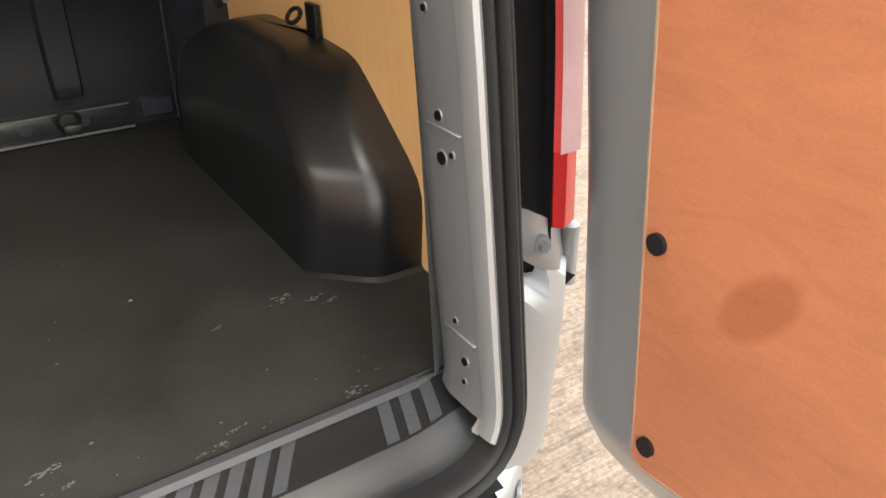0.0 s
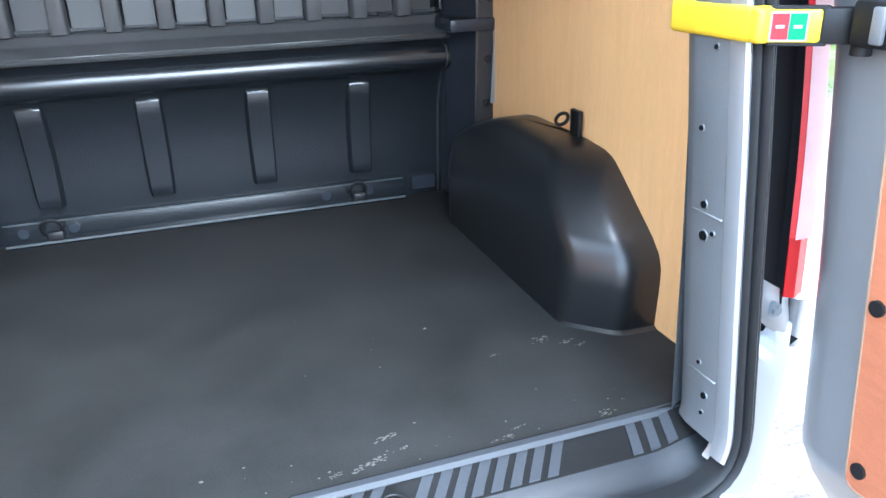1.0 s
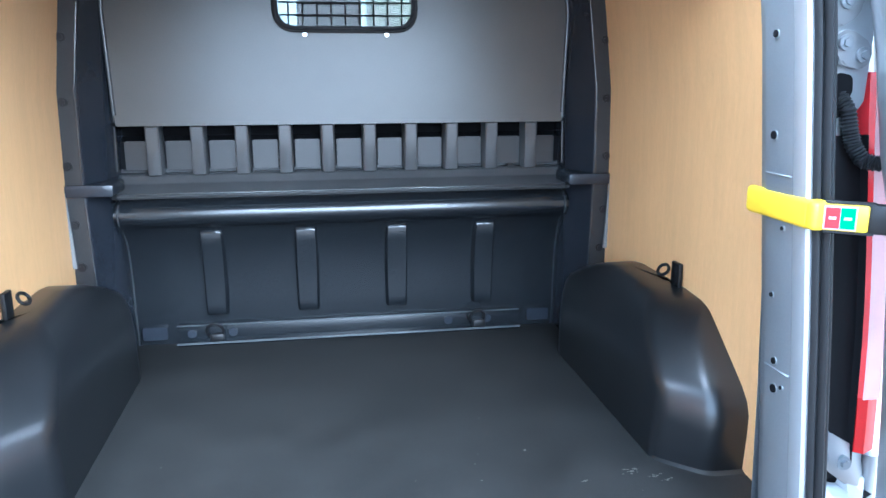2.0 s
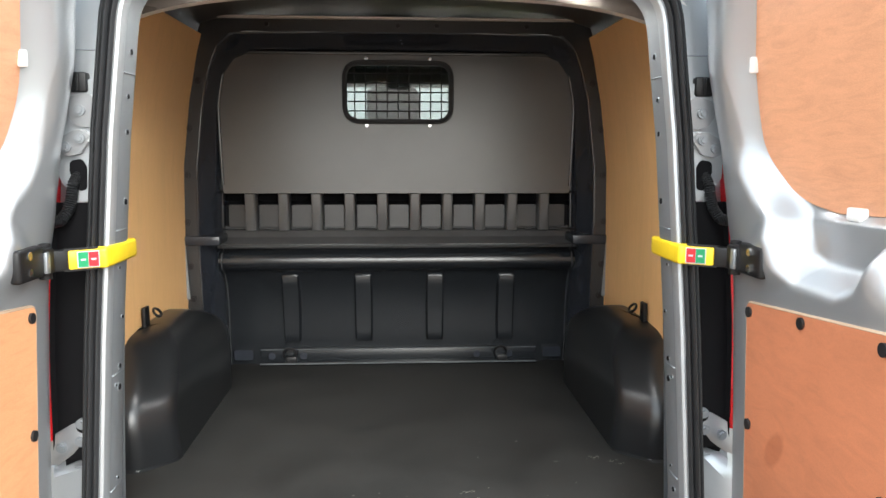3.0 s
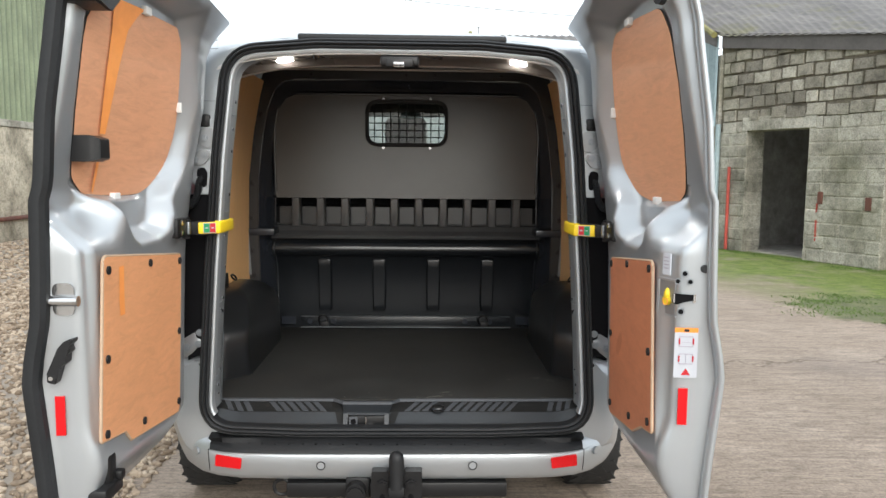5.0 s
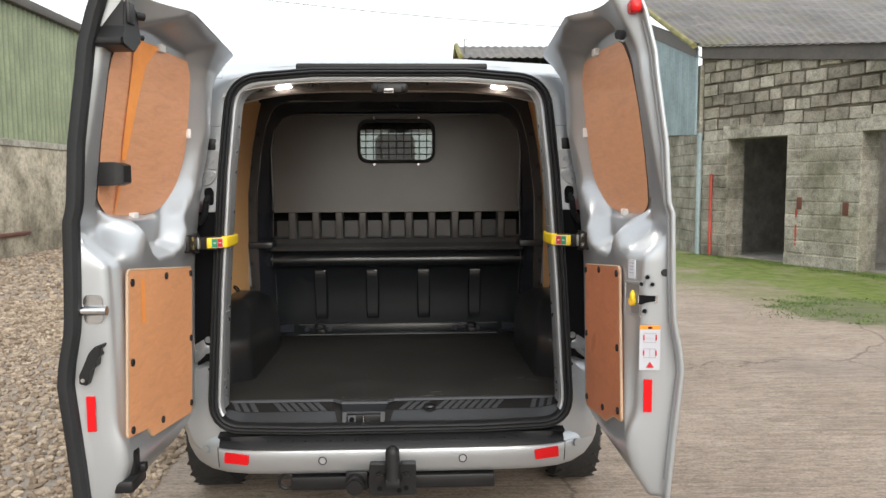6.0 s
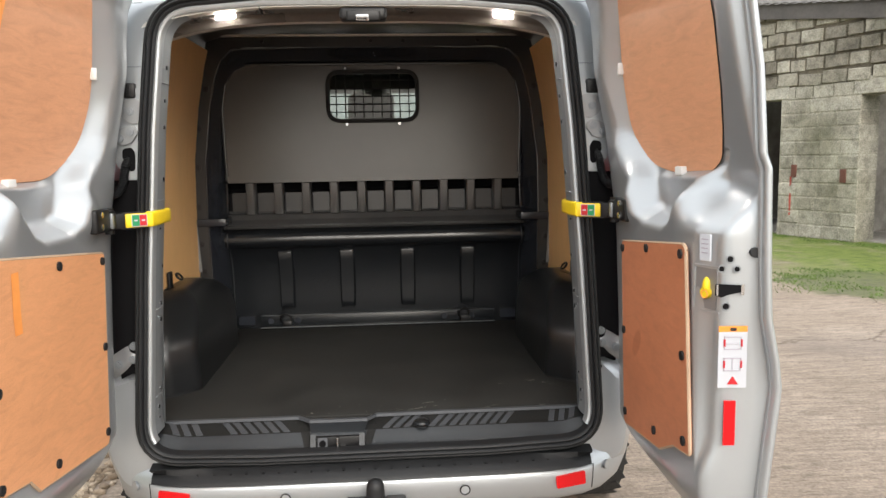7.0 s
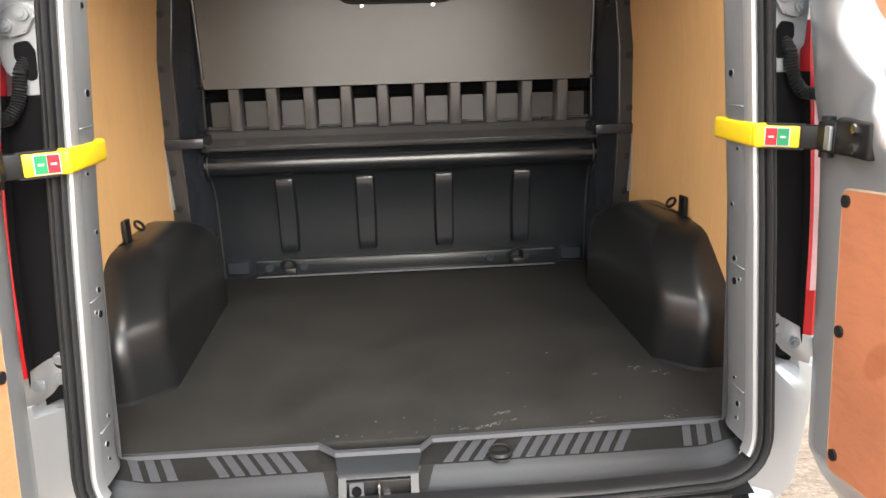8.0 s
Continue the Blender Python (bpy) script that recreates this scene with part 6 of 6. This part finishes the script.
for row in range(17):
    z = row * COURSE
    a = -0.2 if row % 2 else 0.0
    while a < END - 0.1:
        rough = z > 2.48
        w = rng.uniform(0.24, 0.46) if rough else rng.uniform(0.32, 0.46)
        a0, a1 = max(a, 0.0), min(a + w - (rng.uniform(0.02, 0.045) if rough else 0.010), END)
        a += w
        spans = [(a0, a1)]
        for d0, d1, h in DOORS:
            lo, hi = (d0, d1) if z + 0.1 < h else (d0 - 0.12, d1 + 0.14)
            if z + 0.1 < h + 0.24:
                cut = []
                for p, q in spans:
                    if q <= lo or p >= hi:
                        cut.append((p, q))
                    else:
                        cut += [(p, lo)] if p < lo else []
                        cut += [(hi, q)] if q > hi else []
                spans = cut
        for p, q in spans:
            if q - p < 0.05 or z + 0.2 > wall_top((p + q) / 2) + 0.2:
                continue
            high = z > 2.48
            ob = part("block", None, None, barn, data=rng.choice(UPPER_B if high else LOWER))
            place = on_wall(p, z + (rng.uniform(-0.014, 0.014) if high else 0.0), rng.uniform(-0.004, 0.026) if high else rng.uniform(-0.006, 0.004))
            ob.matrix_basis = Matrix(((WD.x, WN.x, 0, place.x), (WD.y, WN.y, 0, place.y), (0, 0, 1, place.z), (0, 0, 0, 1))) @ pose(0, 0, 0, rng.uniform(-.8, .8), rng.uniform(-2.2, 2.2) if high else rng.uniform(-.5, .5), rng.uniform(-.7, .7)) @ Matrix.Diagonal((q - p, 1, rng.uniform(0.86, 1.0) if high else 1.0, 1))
# jamb faces inside the openings are block too
for d0, d1, h in DOORS:
    for a in (d0, d1):
        for row in range(10):
            bm = wall_box(a - (0.02 if a == d0 else -0.002), a + (0.002 if a == d0 else 0.02), row * COURSE, min(h, row * COURSE + 0.216), -0.44, -0.02, 0.004)
            part("jamb_block", bm, BLOCK, barn, "", False)

# fascia, roof skin, ridge moss
bm = bmesh.new()
loft(bm, [[on_wall(-0.05, wall_top(0) + h, o) for h, o in ((-0.08, 0.02), (-0.08, 0.07), (0.19, 0.07), (0.19, -0.1))], [on_wall(END, wall_top(END) + h, o) for h, o in ((-0.08, 0.02), (-0.08, 0.07), (0.19, 0.07), (0.19, -0.1))]])
part("fascia", bm, FASCIA, barn, "dark weathered eaves board", False)
P0, P1 = on_wall(-0.15, wall_top(0) + 0.16, 0.12), on_wall(END + 0.3, wall_top(END) + 0.16, 0.12)
R0, R1 = Vector((6.05, 19.2, 6.9)), Vector((16.5, 18.0, 6.5))
rows = []
NW = 336
for i in range(NW + 1):
    f = i / NW
    row = []
    for j in range(9):
        g = j / 8
        p = (P0 * (1 - f) + P1 * f) * (1 - g) + (R0 * (1 - f) + R1 * f) * g
        row.append(p + Vector((0, 0, 0.009 * math.sin(i * math.tau / 8))))
    rows.append(row)
part("roof", loft(bmesh.new(), rows), ROOFM, barn, "corrugated grey fibre cement roof with moss")
bm = tube(bmesh.new(), [R0 * (1 - f) + R1 * f + Vector((0, 0, 0.05)) for f in np.linspace(0, 1, 20)], 0.14, 8)
part("ridge", bm, ROOFMOSS, barn, "mossy ridge capping")
bm = tube(bmesh.new(), [P0 * (1 - f) + R0 * f + Vector((-0.05, 0, 0.02)) for f in np.linspace(0, 1, 12)], 0.06, 8)
part("verge", bm, ROOFMOSS, barn, "mossy roof verge")

# sheeted gable running back from the corner, block plinth beneath
GD = Vector((0.05, 1.0, 0)).normalized()


def on_gable(a, z, out=0.0):
    return Vector((5.775, 12.235, 0)) + GD * a + Vector((-1, 0, 0)) * out + Vector((0, 0, z))


rows = []
n = 260
for i in range(n + 1):
    a = 7.0 * i / n
    w = 0.035 * math.sin(a * math.tau / 0.17)
    rows.append([on_gable(a, 2.42 + 0.05 * a, w + 0.03), on_gable(a, 4.15 + 0.29 * a, w + 0.03)])
part("gable_sheet", loft(bmesh.new(), rows), SHEETB, barn, "blue grey corrugated sheeting")
part("sheet_top", loft(bmesh.new(), [[on_gable(a, 3.95 + 0.29 * a + h, o) for h, o in ((0, 0.07), (0.3, 0.07), (0.3, 0.0))] for a in (0, 7)]), FASCIA, barn, "", False)
bm = bmesh.new()
loft(bm, [[on_gable(a, z, -0.02) for a in (0, 7)] for z in (0, 2.9)])
part("gable_core", bm, MORTAR, barn, "", False)
gm = Matrix(((GD.x, -1, 0, 5.775), (GD.y, 0, 0, 12.235), (0, 0, 1, 0), (0, 0, 0, 1)))
bm = bmesh.new()
for row in range(12):
    for k in range(16):
        a = k * 0.45 - (0.22 if row % 2 else 0)
        box(bm, (max(0, a), -0.02, row * COURSE), (a + 0.44, 0.012 + 0.004 * rng.random(), row * COURSE + 0.215), 0.0, 1, gm)
tagged(part("gable_block", bm, BLOCK, barn, "courses of concrete block", False), kind="stuff")
part("corner_post", boxed((5.775, 12.17, 0), (5.86, 12.40, 3.8), 0.01, 1), BLOCK, barn, "weathered block corner", False)
bm = rod(bmesh.new(), on_wall(-0.06, 0, 0.06), on_wall(-0.06, 2.45, 0.06), 0.05, None, 12)
part("downpipe", bm, SHEETB, barn, "blue grey downpipe")
bm = rod(bmesh.new(), on_wall(0.27, 0.02, 0.05), on_wall(0.27, 1.62, 0.05), 0.03, None, 12)
part("red_pipe", bm, RUST, barn, "red painted pipe")
for a, z in ((2.37, 1.1), (3.28, 1.03)):
    part("rusty_plate", wall_box(a - 0.05, a + 0.05, z - 0.11, z + 0.10, 0.0, 0.03, 0.006), BOXRUST, barn, "rusty iron door bracket")
part("paint_mark", wall_box(2.29, 2.325, 0.35, 1.0, 0.009, 0.0135), RUST, barn, "", False)

# ---- green shed ----
shed = thing("green_shed", "green corrugated shed on a concrete panel wall", "shed")
part("concrete_wall", boxed((-8.6, -6, 0), (-8.3, 30, 2.28), 0.02, 2), PANELC, shed, "stained concrete panel wall")
for y in np.arange(-4, 30, 2.6):
    part("panel_joint", boxed((-8.31, y, 0), (-8.285, y + 0.35, 2.26), 0.015, 1), PANELC, shed)
part("bracket", boxed((-8.30, 12.0, 0.42), (-8.20, 13.4, 0.50), 0.02, 1), BOXRUST, shed)
rows = []
n = 900
for i in range(n + 1):
    y = -6 + 36 * i / n
    ph = (y / 0.2) % 1.0
    w = 0.05 * (smooth01(ph * 5) - smooth01((ph - 0.45) * 5))
    rows.append([(-8.36 + w, y, 2.38), (-8.36 + w, y, 5.25)])
part("sheeting", loft(bmesh.new(), rows), SHEETG, shed, "green box profile sheeting", False)
part("base_flashing", boxed((-8.38, -6, 2.28), (-8.27, 30, 2.42), 0.01, 1), CONC, shed)
part("eaves_gutter", boxed((-8.45, -6, 5.22), (-8.2, 30, 5.42), 0.03, 2), FASCIA, shed, "dark eaves gutter")
part("shed_roof", loft(bmesh.new(), [[(-8.2, y, 5.42), (-18, y, 8.2)] for y in (-6, 30)]), SHEETG, shed, "", False)

# ---- low shed far behind the van ----
far = thing("far_shed", "distant shed with a mossy tiled roof", "shed")
part("shed_wall", boxed((2.0, 30, 0), (12.0, 36, 6.4), 0.02, 1), BLOCK, far, "", False)
rows = []
for i in range(121):
    x = 1.9 + 10.4 * i / 120
    rows.append([(x, y, z + 0.03 * math.sin(i * math.tau / 4)) for y, z in ((29.6, 6.70), (33, 7.75), (36.4, 6.7))])
part("shed_roof", loft(bmesh.new(), rows), ROOFM, far, "mossy corrugated roof")
part("shed_verge", tube(bmesh.new(), [(1.9, y, z + 0.05) for y, z in ((29.6, 6.70), (33, 7.75), (36.4, 6.7))], 0.12, 6), ROOFMOSS, far)
part("aerial", rod(rod(bmesh.new(), (2.15, 31, 6.9), (2.15, 31, 7.75), 0.02, None, 6), (1.95, 31, 7.68), (2.35, 31, 7.70), 0.012, None, 5), FASCIA, far)

# ---- overhead wire ----
bm = tube(bmesh.new(), [(-30 + 60 * f, 34 + 6 * f, 13.2 - 4.0 * f - 1.2 * math.sin(f * math.pi)) for f in np.linspace(0, 1, 30)], 0.018, 5)
wire = part("overhead_wire", bm, FASCIA)
tagged(wire, "thin dark overhead wire across the sky", "cable", kind="structure")

# ---- loose gravel: one stuff object ----
rng2 = np.random.default_rng(7)
ico = bmesh.new()
bmesh.ops.create_icosphere(ico, subdivisions=1, radius=1.0)
base = np.array([v.co[:] for v in ico.verts])
tris = np.array([[v.index for v in f.verts] for f in ico.faces])
ico.free()
verts, faces = [], []
count = 0
NEAR, FARN = 30000, 9000
for k in range(NEAR + FARN):
    if k < NEAR:
        x, y = -1.22 - 4.4 * rng2.random() ** 1.3, -1.2 + 8.0 * rng2.random()
        r = rng2.uniform(0.009, 0.026)
    else:
        x, y = -1.4 - 6.8 * rng2.random(), 4.0 + 12.0 * rng2.random()
        r = rng2.uniform(0.018, 0.042)
    if x > -1.3 and rng2.random() < 0.6:
        continue
    dims = r * rng2.uniform(0.6, 1.3, 3) * (1, 1, 0.7)
    a = rng2.uniform(0, math.tau)
    rot = np.array([[math.cos(a), -math.sin(a), 0], [math.sin(a), math.cos(a), 0], [0, 0, 1]])
    pts = (base * rng2.uniform(0.8, 1.15, (len(base), 1)) * dims) @ rot.T + (x, y, dims[2] * 0.55)
    verts.append(pts)
    faces.append(tris + count)
    count += len(base)
me = bpy.data.meshes.new("gravel")
me.from_pydata(np.concatenate(verts).tolist(), [], np.concatenate(faces).tolist())
m, t, b = nodes_of("gravel_stone")
geo = t.nodes.new("ShaderNodeNewGeometry")
c = ramp(t, geo.outputs["Random Per Island"], [(0.0, (0.16, 0.118, 0.082)), (0.4, (0.29, 0.226, 0.165)), (0.75, (0.38, 0.31, 0.235)), (1.0, (0.46, 0.385, 0.30))])
c = mixed(t, 0.6, c, ramp(t, noise_at(t, 60, 5), [(0.3, (0.65, 0.62, 0.6)), (0.65, (1, 1, 1))]), "MULTIPLY")
t.links.new(c, b.inputs["Base Color"])
b.inputs["Roughness"].default_value = 0.9
me.materials.append(m)
gravel = new("gravel", me)
tagged(gravel, "loose buff and grey gravel stones beside the van", "gravel", kind="stuff")

# ---- weeds and moss tufts on the yard edge ----
rng3 = np.random.default_rng(11)
clumps = []
while len(clumps) < 46:
    x, y = rng3.uniform(4.1, 6.0), rng3.uniform(4.4, 6.4)
    edge = abs(x - 4.6) + abs(y - 5.9)
    if math.hypot((x - 5.05) / 0.95, (y - 5.4) / 1.0) < 1 and rng3.random() < math.exp(-edge * 0.9):
        clumps.append((x, y, rng3.uniform(0.03, 0.11)))
for k in range(70):
    p = WA + WD * (rng3.random() * 7) + WN * (0.06 + abs(rng3.normal(0, 0.12)))
    clumps.append((p.x, p.y, rng3.uniform(0.03, 0.09)))
verts, faces = [], []
for cx, cy, spread in clumps:
    for k in range(int(800 * spread)):
        x, y = rng3.normal(cx, spread * 1.3), rng3.normal(cy, spread)
        h, w, a, lean = rng3.uniform(0.006, 0.020), rng3.uniform(0.003, 0.008), rng3.uniform(0, math.tau), rng3.uniform(-0.015, 0.015, 2)
        i = len(verts)
        dx, dy = w * math.cos(a), w * math.sin(a)
        verts += [(x - dx, y - dy, 0), (x + dx, y + dy, 0), (x + lean[0] + dx * 0.5, y + lean[1] + dy * 0.5, h), (x + lean[0] * 1.6, y + lean[1] * 1.6, h * 1.15)]
        faces += [(i, i + 1, i + 2, i + 3)]
me = bpy.data.meshes.new("weeds")
me.from_pydata([tuple(map(float, v)) for v in verts], [], faces)
me.materials.append(plain("weed_leaf", (0.115, 0.185, 0.035), 0.7, 0, 40, 0.35))
tagged(new("weeds", me), "low green weeds and moss on the yard edge", "weeds", kind="stuff")
